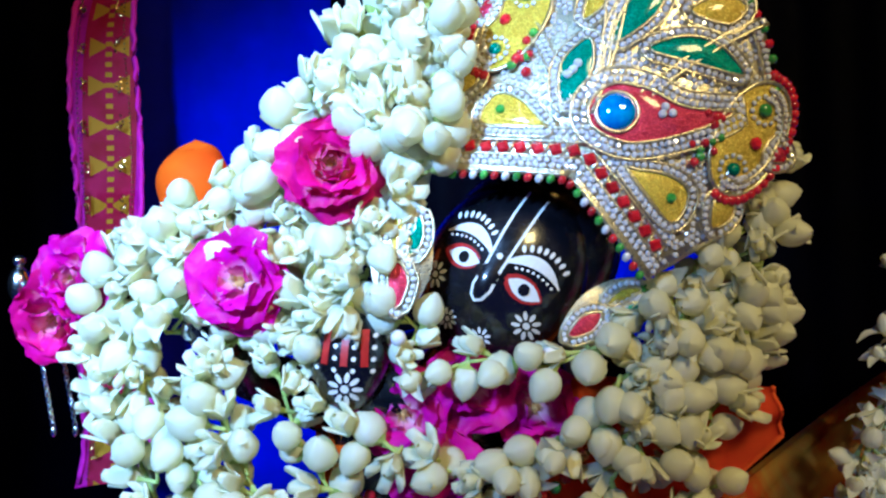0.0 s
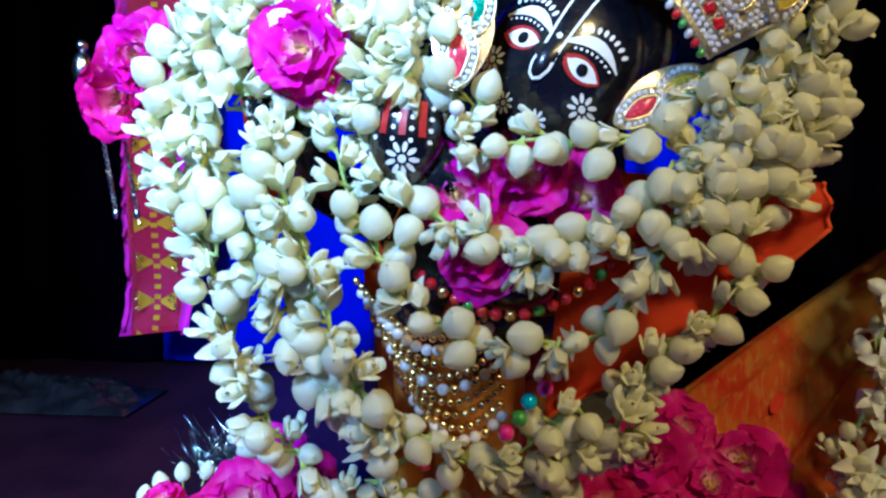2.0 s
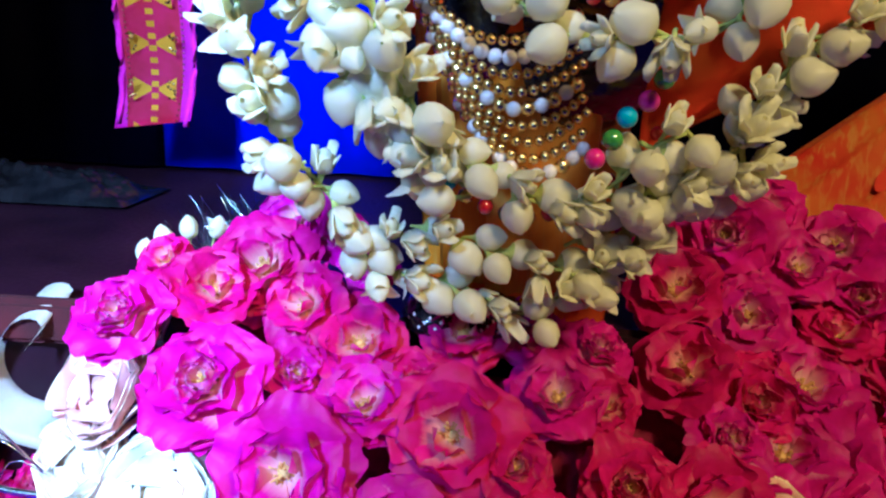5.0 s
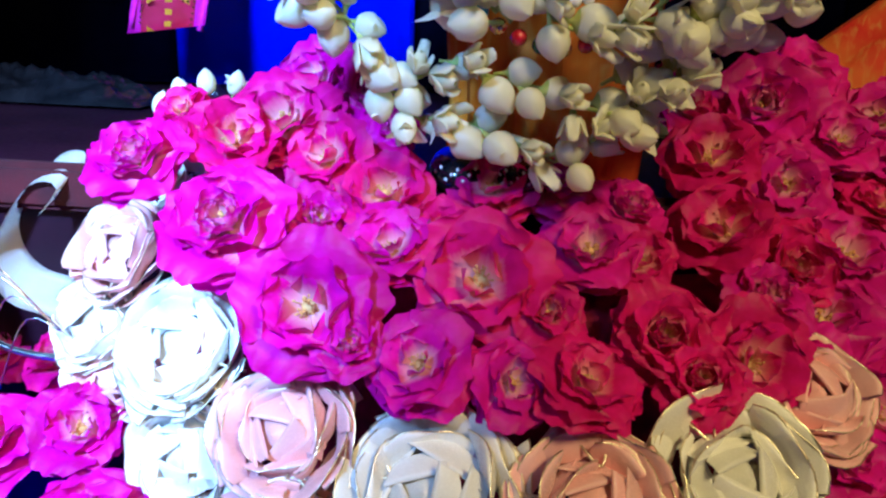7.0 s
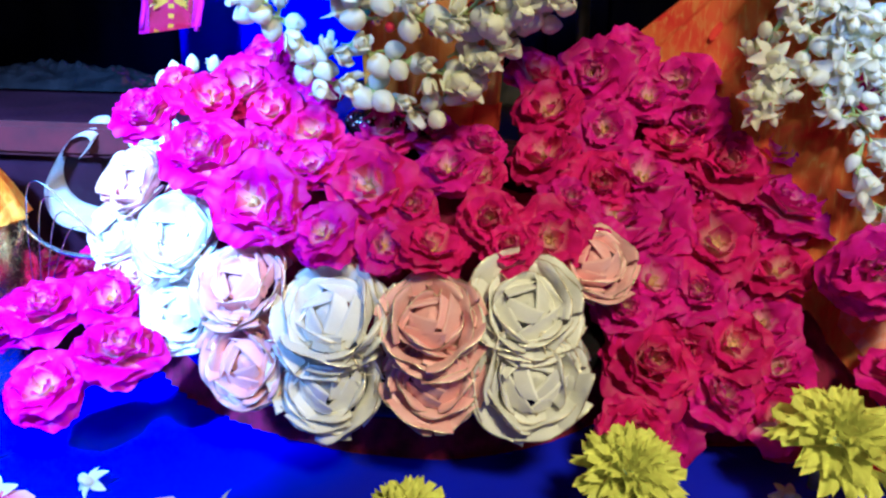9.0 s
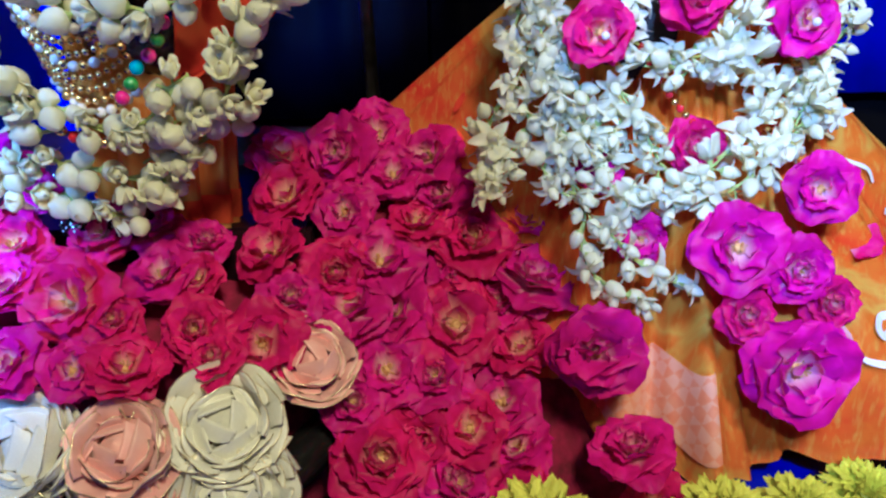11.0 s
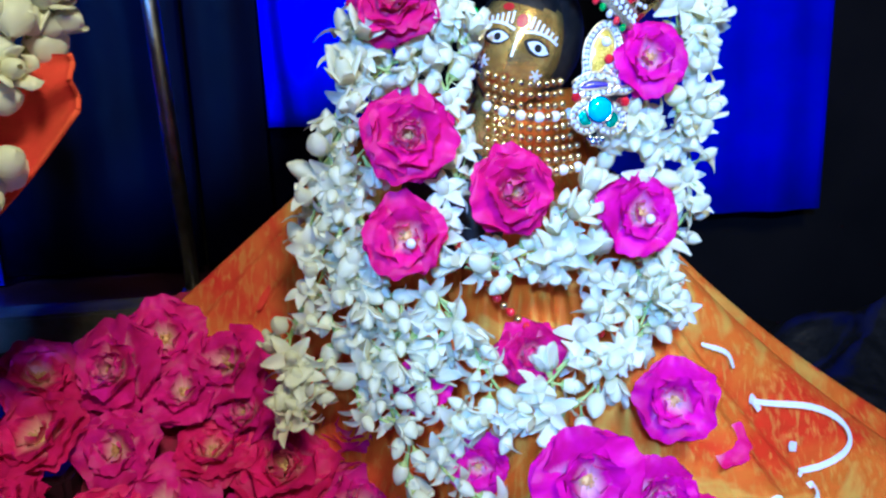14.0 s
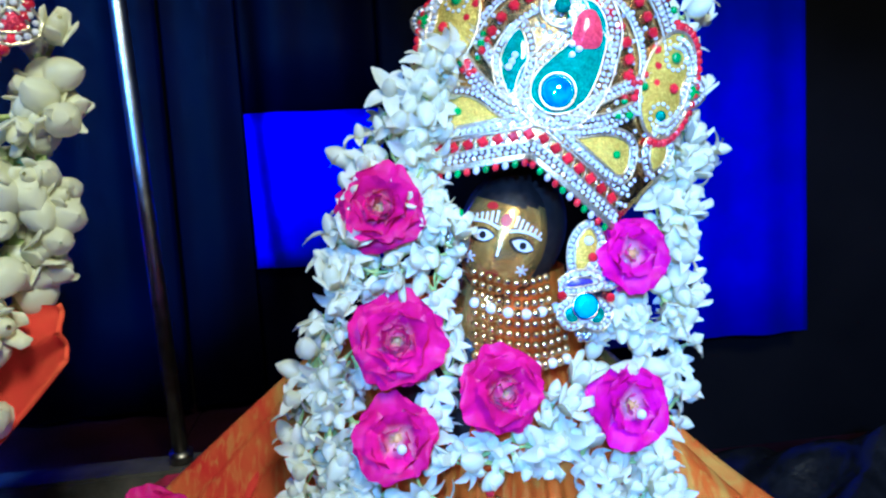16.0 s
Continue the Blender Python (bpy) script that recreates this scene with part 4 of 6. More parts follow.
# ---- the two statues: one mesh each ----
class Painter:
    """Paints flat marks on the front of an ellipsoid head; a is to the right, b up, in metres from the face's middle."""

    def __init__(self, bm, m, rx, ry, rz, b0=0.0):
        self.bm, self.m, self.rx, self.ry, self.rz, self.b0 = bm, m, rx, ry, rz, b0

    def at(self, a, b, h=0.0005):
        b = b + self.b0
        k = max(0.02, 1 - (a / self.rx) ** 2 - (b / self.rz) ** 2)
        nose = 0.0055 * math.exp(-((a / 0.007) ** 2) - ((b + 0.016) / 0.013) ** 2)
        return self.m @ Vector((a, -self.ry * math.sqrt(k) - h - nose, b))

    def blob(self, pts, mat, h=0.0005):
        c = self.bm.verts.new(self.at(sum(p[0] for p in pts) / len(pts), sum(p[1] for p in pts) / len(pts), h))
        ring = [self.bm.verts.new(self.at(*p, h)) for p in pts]
        for i in range(len(ring)):
            self.bm.faces.new((c, ring[i], ring[(i + 1) % len(ring)])).material_index = mat

    def oval(self, a, b, ra, rb, turn, mat, h=0.0005, n=14, point=0.0):
        c, s = math.cos(turn), math.sin(turn)
        pts = []
        for k in range(n):
            t = 6.2832 * k / n
            x, y = ra * math.cos(t), rb * math.sin(t) * (1 - point * abs(math.cos(t)) ** 3)
            pts.append((a + c * x - s * y, b + s * x + c * y))
        self.blob(pts, mat, h)

    def stroke(self, pts, w, mat, h=0.0005):
        line = [Vector((*pts[0], 0))]
        for p, q in zip(pts, pts[1:]):
            line += [Vector((*p, 0)).lerp(Vector((*q, 0)), k / 5) for k in range(1, 6)]
        left, right = [], []
        for i, p in enumerate(line):
            d = (line[min(i + 1, len(line) - 1)] - line[max(i - 1, 0)]).normalized()
            ww = w(i / (len(line) - 1)) if callable(w) else w
            n = Vector((-d.y, d.x, 0)) * ww / 2
            left.append(self.bm.verts.new(self.at(*(p + n).xy, h)))
            right.append(self.bm.verts.new(self.at(*(p - n).xy, h)))
        for i in range(len(line) - 1):
            self.bm.faces.new((left[i], right[i], right[i + 1], left[i + 1])).material_index = mat

    def flower(self, a, b, r, mat):
        self.oval(a, b, r * 0.25, r * 0.25, 0, mat, n=8)
        for k in range(9):
            t = 6.2832 * k / 9
            self.oval(a + 0.68 * r * math.cos(t), b + 0.68 * r * math.sin(t), r * 0.32, r * 0.15, t, mat, n=8)


def head(bm, m, rx, ry, rz, mat):
    """An egg-shaped head with a nose and a chin."""
    def f(u, v):
        t, p = 6.2832 * u, math.pi * v
        d = Vector((math.sin(p) * math.cos(t) * rx, math.sin(p) * math.sin(t) * ry, math.cos(p) * rz))
        if d.y < 0:
            d.y -= 0.0055 * (rx / 0.044) * math.exp(-((d.x / 0.007) ** 2) - ((d.z + 0.016 - 0.004) / 0.013) ** 2)
        return m @ d
    grid(bm, 64, 48, f, mat, True)


def eye(pt, a, b, k, turn, lid, white, dark, red):
    pt.oval(a, b, 0.0118 * k, 0.0068 * k, turn, red, 0.0004, 20, 0.5)
    pt.oval(a + 0.001 * k, b, 0.0098 * k, 0.0050 * k, turn, white, 0.0008, 20, 0.75)
    pt.oval(a + 0.001 * k, b, 0.0030 * k, 0.0033 * k, 0, dark, 0.0012, 14)


# the black statue
bm = bmesh.new()
TILT_K = radians(31)
HEAD_K = Matrix.Translation((0.097, 0.487, 0.518)) @ Matrix.Rotation(TILT_K, 4, "Y") @ Matrix.Rotation(radians(-12), 4, "Z")
head(bm, HEAD_K, 0.046, 0.046, 0.056, 0)
pk = Painter(bm, HEAD_K, 0.046, 0.046, 0.056, 0.004)
for s in (-1, 1):
    eye(pk, 0.0175 * s, -0.0070, 0.95, -0.12 * s, 0, 1, 0, 2)
    brow = [(s * (0.004 + 0.029 * t), -0.0025 + 0.0105 * math.sin(0.35 + 2.4 * t)) for t in [k / 12 for k in range(13)]]
    pk.stroke(brow, lambda t: 0.0012 + 0.0052 * math.sin(3.14 * min(1, t * 1.05)), 1)
    for k in range(8):
        t = 0.12 + 0.78 * k / 7
        pk.oval(s * (0.005 + 0.030 * t), 0.0040 + 0.0115 * math.sin(0.4 + 2.3 * t), 0.0011, 0.0021, -s * (t - 0.5) * 1.3, 1, n=8)
        pk.oval(s * (0.007 + 0.025 * t), -0.0035 + 0.0062 * math.sin(0.5 + 2.2 * t), 0.0008, 0.0008, 0, 1, n=6)
    pk.flower(0.0275 * s, -0.0225, 0.0076, 1)
    pk.flower(0.010 * s, -0.0395, 0.0058, 1)
pk.stroke([(-0.0055, 0.040), (-0.0050, 0.015), (-0.0042, -0.004), (-0.0048, -0.016), (-0.0030, -0.0215), (0, -0.0235), (0.0030, -0.0215), (0.0048, -0.016), (0.0042, -0.004), (0.0050, 0.015), (0.0055, 0.040)], 0.0014, 1, 0.0009)
pk.oval(0, 0.002, 0.0016, 0.0016, 0, 1, 0.0009)
ball(bm, HEAD_K @ Vector((0.004, 0.018, 0.022)), (0.050, 0.044, 0.052), 28, 18, 0, HEAD_K.to_3x3())
# neck, shoulders, arm and closed fists with painted dots
tube(bm, [(0.085, 0.50, 0.48), (0.07, 0.535, 0.44), (0.06, 0.56, 0.40)], lambda t: 0.024 + 0.03 * t, 16)
ball(bm, (0.06, 0.565, 0.40), (0.08, 0.05, 0.085), 24, 16)
tube(bm, [(-0.01, 0.55, 0.43), (-0.06, 0.53, 0.46), (-0.055, 0.48, 0.50)], 0.018, 14)
tube(bm, [(0.11, 0.54, 0.42), (0.06, 0.50, 0.43), (0.02, 0.455, 0.465)], 0.018, 14)
tube(bm, [(0.16, 0.56, 0.42), (0.13, 0.52, 0.39), (0.075, 0.515, 0.388)], 0.018, 14)


def fist(c, turn, size):
    m = Matrix.Translation(c) @ Matrix.Rotation(turn, 4, "Y")
    m3 = m.to_3x3()
    rx, ry, rz = 0.0195 * size, 0.02 * size, 0.027 * size
    ball(bm, c, (rx, ry, rz), 24, 16, 0, m3)
    q = Painter(bm, m, rx, ry, rz)
    q.at = lambda a, b, h=0.0005: m @ Vector((a, -ry * math.sqrt(max(0.02, 1 - (a / rx) ** 2 - (b / rz) ** 2)) - h, b))
    for k in (-1, 0, 1):
        q.stroke([(k * 0.0085 * size, 0.019 * size - abs(k) * 0.004), (k * 0.0095 * size, -0.002 * size)], 0.0034 * size, 2)
    for k in (-1.5, -0.5, 0.5, 1.5):
        for j in range(5):
            q.oval(k * 0.0088 * size, (0.018 - 0.0055 * j) * size, 0.0013, 0.0013, 0, 1, n=7)
    q.flower(0.001, -0.013 * size, 0.0085 * size, 1)


fist((0.014, 0.448, 0.479), 0.1, 1.05)
fist((-0.060, 0.466, 0.500), -0.1, 0.95)
ball(bm, (0.073, 0.505, 0.398), (0.03, 0.03, 0.022), 20, 12)
q = Painter(bm, Matrix.Translation((0.073, 0.505, 0.398)), 0.03, 0.03, 0.022)
q.flower(-0.002, 0.004, 0.009, 1)
# feet under the robe's hem
for x in (-0.004, 0.03):
    ball(bm, (x, 0.535, 0.216), (0.018, 0.03, 0.014), 16, 10)
    q = Painter(bm, Matrix.Translation((x, 0.535, 0.216)), 0.018, 0.03, 0.014)
    for k in range(9):
        q.oval(-0.012 + 0.003 * k, 0.003 + 0.003 * math.sin(k * 2.1), 0.0009, 0.0009, 0, 1, n=6)
solid("statue", bm, (BLACK, WHITE_PAINT, RED_PAINT), "black lacquered statue with white painted face marks under jasmine garlands", "statue", smooth=True)

# the brass statue
bm = bmesh.new()
HEAD_R = Matrix.Translation((0.4640, 0.588, 0.459)) @ Matrix.Rotation(radians(19), 4, "Y") @ Matrix.Rotation(radians(-15), 4, "Z")
head(bm, HEAD_R, 0.029, 0.034, 0.040, 0)
pr = Painter(bm, HEAD_R, 0.029, 0.034, 0.040, -0.002)
back = HEAD_R.inverted()
for face in bm.faces:
    spot_at = back @ face.calc_center_median()
    if spot_at.z > 0.019 + 0.25 * abs(spot_at.x) * (spot_at.x > 0) or spot_at.y > -0.008:
        face.material_index = 3
for s in (-1, 1):
    eye(pr, 0.0128 * s, 0.0, 0.72, -0.15 * s, 0, 1, 3, 3)
    pr.stroke([(s * (0.003 + 0.021 * t), 0.0045 + 0.004 * math.sin(0.5 + 2.2 * t)) for t in [k / 8 for k in range(9)]], 0.0018, 1)
    for k in range(6):
        pr.stroke([(s * (0.006 + 0.003 * k), 0.0095 - 0.0006 * k), (s * (0.0065 + 0.0032 * k), 0.017 - 0.0012 * k)], 0.0015, 1)
    for k in range(3):
        t = 0.5 + 1.05 * k
        pr.stroke([(s * 0.017 - 0.004 * math.cos(t), -0.0155 - 0.004 * math.sin(t)), (s * 0.017 + 0.004 * math.cos(t), -0.0155 + 0.004 * math.sin(t))], 0.0013, 1)
pr.oval(0, 0.0125, 0.0036, 0.0042, 0, 2)
pr.oval(-0.011, 0.019, 0.0036, 0.0024, 0.2, 2)
pr.stroke([(0, -0.010), (0, 0.006)], 0.0016, 1, 0.0009)
pr.oval(0, -0.0225, 0.0048, 0.0016, 0, 2, 0.0004)
ball(bm, HEAD_R @ Vector((0.004, 0.014, 0.006)), (0.0355, 0.034, 0.043), 28, 18, 3, HEAD_R.to_3x3())
tube(bm, [(0.457, 0.60, 0.44), (0.457, 0.625, 0.40), (0.457, 0.64, 0.34)], lambda t: 0.016 + 0.035 * t, 16)
ball(bm, (0.457, 0.635, 0.35), (0.075, 0.045, 0.07), 24, 16, 3)
tube(bm, [(0.53, 0.62, 0.36), (0.56, 0.59, 0.33), (0.545, 0.575, 0.325)], 0.015, 12)
solid("statue", bm, (BRONZE, WHITE_PAINT, RED_PAINT, HAIR), "small brass statue with black hair and painted face among garlands", "statue", smooth=True)


# ---- crowns ----
def gem(bm, p, n, r, sides=6, mat=0, high=0.7):
    """A cut stone of radius r at p that looks along n."""
    q = Vector(n).to_track_quat("Z", "Y")
    rings = []
    for rad, z in ((r, 0.0), (r * 0.95, r * high * 0.5), (r * 0.55, r * high)):
        rings.append([bm.verts.new(Vector(p) + q @ Vector((rad * math.cos(6.2832 * (k + (0.0 if sides == 4 else 0.5)) / sides), rad * math.sin(6.2832 * (k + (0.0 if sides == 4 else 0.5)) / sides), z))) for k in range(sides)])
    for a, b in zip(rings, rings[1:]):
        for k in range(sides):
            bm.faces.new((a[k], a[(k + 1) % sides], b[(k + 1) % sides], b[k])).material_index = mat
    bm.faces.new(rings[-1]).material_index = mat


def loop(pts, step=7.0):
    """Even points round a closed smooth outline in the plane."""
    p = [(a, b, 0) for a, b in pts]
    line = spline(p[-2:] + p + p[:2], step)
    first = min(range(len(line) // 2), key=lambda i: (line[i] - Vector(p[0])).length)
    out = []
    for q in line[first:]:
        if len(out) > 8 and (q - out[0]).length < step * 0.9:
            break
        out.append(q)
    return [(q.x, q.y) for q in out]


class Crown:
    """A flat-fronted crown bent round the head; u to the right and v up from the middle of its brow band, in units of 0.28 mm."""

    def __init__(self, m, su, sv, label, bend):
        self.ob = root("crown", m, label, "crown")
        self.su, self.sv, self.bend = su * 0.00028, sv * 0.00028, bend

    def at(self, u, v, h=0.0):
        x, z = u * self.su, v * self.sv
        a = x / self.bend
        return Vector(((self.bend + h) * math.sin(a), self.bend * (1 - math.cos(a)) - h * math.cos(a) + 0.10 * z, z))

    def normal(self, u):
        a = u * self.su / self.bend
        return Vector((math.sin(a), -math.cos(a), 0.1))

    def sheet(self, name, cols, mat, h0, h1, label=""):
        """A plate from rows of (u, low v, high v) with a front, a back and a rim."""
        bm = bmesh.new()
        nv = 10
        f, b = [], []
        for u, lo, hi in cols:
            f.append([bm.verts.new(self.at(u, lo + (hi - lo) * j / nv, h1)) for j in range(nv + 1)])
            b.append([bm.verts.new(self.at(u, lo + (hi - lo) * j / nv, h0)) for j in range(nv + 1)])
        for i in range(len(cols) - 1):
            for j in range(nv):
                bm.faces.new((f[i][j], f[i + 1][j], f[i + 1][j + 1], f[i][j + 1]))
                bm.faces.new((b[i][j], b[i][j + 1], b[i + 1][j + 1], b[i + 1][j]))
            bm.faces.new((f[i][0], b[i][0], b[i + 1][0], f[i + 1][0]))
            bm.faces.new((f[i][nv], f[i + 1][nv], b[i + 1][nv], b[i][nv]))
        return part(name, bm, mat, self.ob, label)

    def fill(self, name, pts, mat, h, label=""):
        """A raised foil inside an outline."""
        bm = bmesh.new()
        cu, cv = sum(p[0] for p in pts) / len(pts), sum(p[1] for p in pts) / len(pts)
        rings = []
        for k, hh in ((1.0, h), (0.66, h + 0.0008), (0.33, h + 0.0012)):
            rings.append([bm.verts.new(self.at(cu + (a - cu) * k, cv + (b - cv) * k, hh)) for a, b in pts])
        c = bm.verts.new(self.at(cu, cv, h + 0.0013))
        n = len(pts)
        for a, b in zip(rings, rings[1:]):
            for i in range(n):
                bm.faces.new((a[i], a[(i + 1) % n], b[(i + 1) % n], b[i]))
        for i in range(n):
            bm.faces.new((rings[-1][i], rings[-1][(i + 1) % n], c))
        return part(name, bm, mat, self.ob, label)

    def wire(self, pts, h, r=0.0007, closed=False, mat=PALE_GOLD):
        bm = bmesh.new()
        tube(bm, [self.at(a, b, h) for a, b in pts], r * 1.25, 6, 0, closed)
        return part("gold_wire", bm, mat, self.ob)

    def stones(self, pts, h, r=0.00165, mat=STONE, name="rhinestone_trim", every=1):
        bm = bmesh.new()
        for a, b in pts[::every]:
            gem(bm, self.at(a, b, h), self.normal(a) + Vector((rnd.uniform(-0.25, 0.25), 0, rnd.uniform(-0.25, 0.25))), r * rnd.uniform(0.88, 1.08))
        return tagged(part(name, bm, mat, self.ob, smooth=False), kind="stuff")

    def one(self, name, u, v, h, r, mat, sides=8, high=0.7, label=""):
        bm = bmesh.new()
        gem(bm, self.at(u, v, h), self.normal(u), r, sides, 0, high)
        return part(name, bm, mat, self.ob, label, smooth=sides > 8)

    def motif(self, pts, foil, h=0.0022, two=False, name="enamel"):
        """Foil in an outline, a wire round it, a row of rhinestones and a second wire."""
        line = loop(pts)
        cu, cv = sum(p[0] for p in line) / len(line), sum(p[1] for p in line) / len(line)

        def grow(d):
            out = []
            n = len(line)
            for i, (a, b) in enumerate(line):
                x, y = line[(i + 1) % n][0] - line[i - 1][0], line[(i + 1) % n][1] - line[i - 1][1]
                s = math.hypot(x, y) or 1
                sg = 1 if (a - cu) * y - (b - cv) * x > 0 else -1
                out.append((a + sg * d * y / s, b - sg * d * x / s))
            return out
        self.fill(name, line, foil, h)
        self.wire(line, h + 0.0006, 0.0006, True)
        ring = loop(grow(9), 12.5)
        self.stones(ring, h)
        if two:
            self.stones(loop(grow(21), 12.5), h)
            self.wire(grow(30), h + 0.0004, 0.0006, True)
        else:
            self.wire(grow(17), h + 0.0004, 0.0006, True)


def mirror(pts):
    return [(-a, b) for a, b in pts]


def crown(m, su, sv, label, bend, plume):
    c = Crown(m, su, sv, label, bend)
    cols = []
    for k in range(-30, 31):
        u = k * 9.6
        s = abs(u) / 288
        lo = -0.44 * abs(u) if abs(u) < 207 else -91 + (abs(u) - 207) * 1.6
        hi = 60 + 400 * math.sqrt(max(0.0, 1 - s ** 2.6))
        cols.append((u, lo - 4, max(hi, lo + 20)))
    c.sheet("plate", cols, PALE_GOLD if plume else BRASS, -0.0025, 0.0004, "stiff gold foil plate")
    bm = bmesh.new()
    for i in range(-24, 25):
        for j in range(-10, 42):
            u, v = (i + 0.5 * (j % 2)) * 11.8 + rnd.uniform(-1, 1), j * 10.6 + rnd.uniform(-1, 1)
            lo = -0.44 * abs(u) + 8 if abs(u) < 207 else -80 + (abs(u) - 207) * 1.6
            hi = 52 + 400 * math.sqrt(max(0.0, 1 - min(1, abs(u) / 288) ** 2.6))
            if lo < v < hi and abs(u) < 280 and rnd.random() < (0.62 if plume else 0.16):
                gem(bm, c.at(u, v, 0.0006), c.normal(u) + Vector((rnd.uniform(-0.3, 0.3), 0, rnd.uniform(-0.3, 0.3))), 0.00155)
    tagged(part("rhinestone_field", bm, STONE, c.ob, "close-set clear rhinestones", smooth=False), kind="stuff")
    # brow band: two wings that fall from the middle
    for s in (-1, 1):
        wing = lambda d, n=17: [(s * 207 * k / n, -91 * k / n + d) for k in range(n + 1)]
        c.wire(wing(-3, 10), 0.0024, 0.0011)
        c.wire(wing(3, 10), 0.0020, 0.0011)
        c.stones(wing(13), 0.0016)
        c.stones(wing(24), 0.0016)
        c.wire(wing(31, 10), 0.0020, 0.0007)
        c.wire(wing(61, 10), 0.0020, 0.0007)
        c.stones(wing(70), 0.0016)
        c.stones(wing(82), 0.0016)
        c.wire(wing(89, 10), 0.0020, 0.0008)
        for k in range(7):
            t = (k + 0.55) / 7
            bm = bmesh.new()
            u, v = s * 200 * t, -91 * t * 0.97 + 46
            gem(bm, c.at(u, v, 0.0012), c.normal(u), 0.0041, 4, 0, 0.55)
            part("ruby_stone", bm, RUBY, c.ob, smooth=False)
            c.wire([(s * (200 * t + 14), v + 6), (s * (200 * t + 14), v - 20)], 0.0022, 0.0005)
        for k in range(11):
            u, v = s * (8 + 18 * k), -0.44 * (8 + 18 * k) - 13
            bm = bmesh.new()
            ball(bm, c.at(u, v, 0.002), (0.0021, 0.0021, 0.0026), 8, 6)
            part("bead", bm, (RUBY, GREEN, STONE)[k % 3], c.ob)
        # foil hearts over the band
        heart = [(-188, 10), (-195, 70), (-150, 82), (-92, 62), (-80, 52)]
        c.motif(heart if s < 0 else mirror(heart), ENAMEL_YELLOW)
        c.one("green_stone", s * 168, 48, 0.0036, 0.0026, GREEN, 8)
        fan = [(s * (60 + 190 * t), 95 + 125 * math.sin(t * 1.5)) for t in [k / 22 for k in range(23)]]
        c.stones(fan, 0.0022)
        c.stones([(a, b + 13) for a, b in fan], 0.0022)
        c.wire([(a, b + 21) for a, b in fan], 0.0028, 0.0007)
        c.wire([(a, b - 8) for a, b in fan], 0.0028, 0.0007)
        # side medallion that stands out past the plate, with a scalloped edge of red beads
        cx, cy = s * 244, 215
        disc = [(cx + 66 * math.cos(t), cy + 112 * math.sin(t)) for t in [6.2832 * k / 28 for k in range(28)]]
        c.fill("medallion", disc, ENAMEL_YELLOW, 0.0030)
        c.wire(disc, 0.0034, 0.0009, True)
        for k in range(-11, 12):
            t = k * 0.155
            bm = bmesh.new()
            ball(bm, c.at(cx + s * 74 * math.cos(t), cy + 121 * math.sin(t), 0.003), 0.0029, 8, 6)
            part("red_bead", bm, RUBY, c.ob)
        for k0, k1, n in ((0.84, 0.86, 27), (0.66, 0.70, 22)):
            c.stones([(cx + s * 66 * k0 * math.cos(t), cy + 112 * k1 * math.sin(t)) for t in [-1.75 + 3.5 * k / n for k in range(n + 1)]], 0.0042, 0.0015)
        c.wire([(cx + s * 50 * math.cos(t), cy + 87 * math.sin(t)) for t in [-1.7 + 0.17 * k for k in range(21)]], 0.0046, 0.0008)
        for dv, mt in ((56, GREEN), (-66, ENAMEL_GREEN)):
            c.stones([(cx - s * 4 + 25 * math.cos(t), cy + dv + 25 * math.sin(t)) for t in [6.2832 * k / 12 for k in range(12)]], 0.0046, 0.0014)
            c.one("green_stone", cx - s * 4, cy + dv, 0.0046, 0.0036, mt, 10)
        c.one("ruby_stone", cx + s * 10, cy - 4, 0.0046, 0.0034, RUBY, 8)
        c.motif([(cx + s * 52, cy - 16), (cx + s * 52, cy + 22), (cx + s * 86, cy + 8)], ENAMEL_RED if plume else GREEN, 0.0042)
        # hanging drop beside the temple
        drop = [(s * 262, 40), (s * 240, 76), (s * 254, 112), (s * 272, 112), (s * 286, 76)]
        c.motif(drop, ENAMEL_YELLOW, 0.0030)
        for k in range(12):
            bm = bmesh.new()
            ball(bm, c.at(s * (170 + rnd.uniform(-22, 26)), 170 + rnd.uniform(-50, 50), 0.0035), rnd.uniform(0.0019, 0.0028), 8, 6)
            part("bead", bm, RUBY if k % 3 else GREEN, c.ob)
    # the large paisley with its blue stone
    pais = [(-32, 128), (-14, 176), (40, 196), (110, 200), (178, 232), (196, 240), (150, 176), (96, 122), (48, 92), (-8, 92)]
    if not plume:
        pais = [(-30, 108), (-36, 150), (-12, 196), (14, 236), (10, 286), (-20, 318), (40, 322), (78, 280), (86, 220), (82, 160), (62, 112), (14, 88)]
    c.motif(pais, ENAMEL_RED if plume else ENAMEL_GREEN, 0.0034, True, "paisley")
    c.one("blue_stone", 16, 134, 0.0040, 0.0092, BLUE_GEM, 16, 0.45, "large round blue glass stone")
    c.wire([(16 + 36 * math.cos(6.2832 * k / 24), 134 + 36 * math.sin(6.2832 * k / 24)) for k in range(24)], 0.0046, 0.0008, True)
    for a, b in ((84, 168), (98, 178), (82, 182)) if plume else ((24, 210), (34, 224), (18, 230)):
        c.one("rhinestone", a, b, 0.0052, 0.0022, STONE)
    c.motif([(-74, 104), (-112, 170), (-92, 236), (-62, 196), (-58, 146)], ENAMEL_GREEN, 0.0030)
    for a, b in ((-86, 168), (-84, 182), (-90, 156)):
        c.one("rhinestone", a, b, 0.0048, 0.0024, STONE)
    if not plume:
        c.fill("red_inlay", loop([(20, 232), (16, 290), (44, 306), (70, 270), (68, 236)]), ENAMEL_RED, 0.0048)
        hook = [(-20 - 34 * math.sin(t), 300 + 34 * math.cos(t)) for t in [-0.4 + 0.3 * k for k in range(15)]]
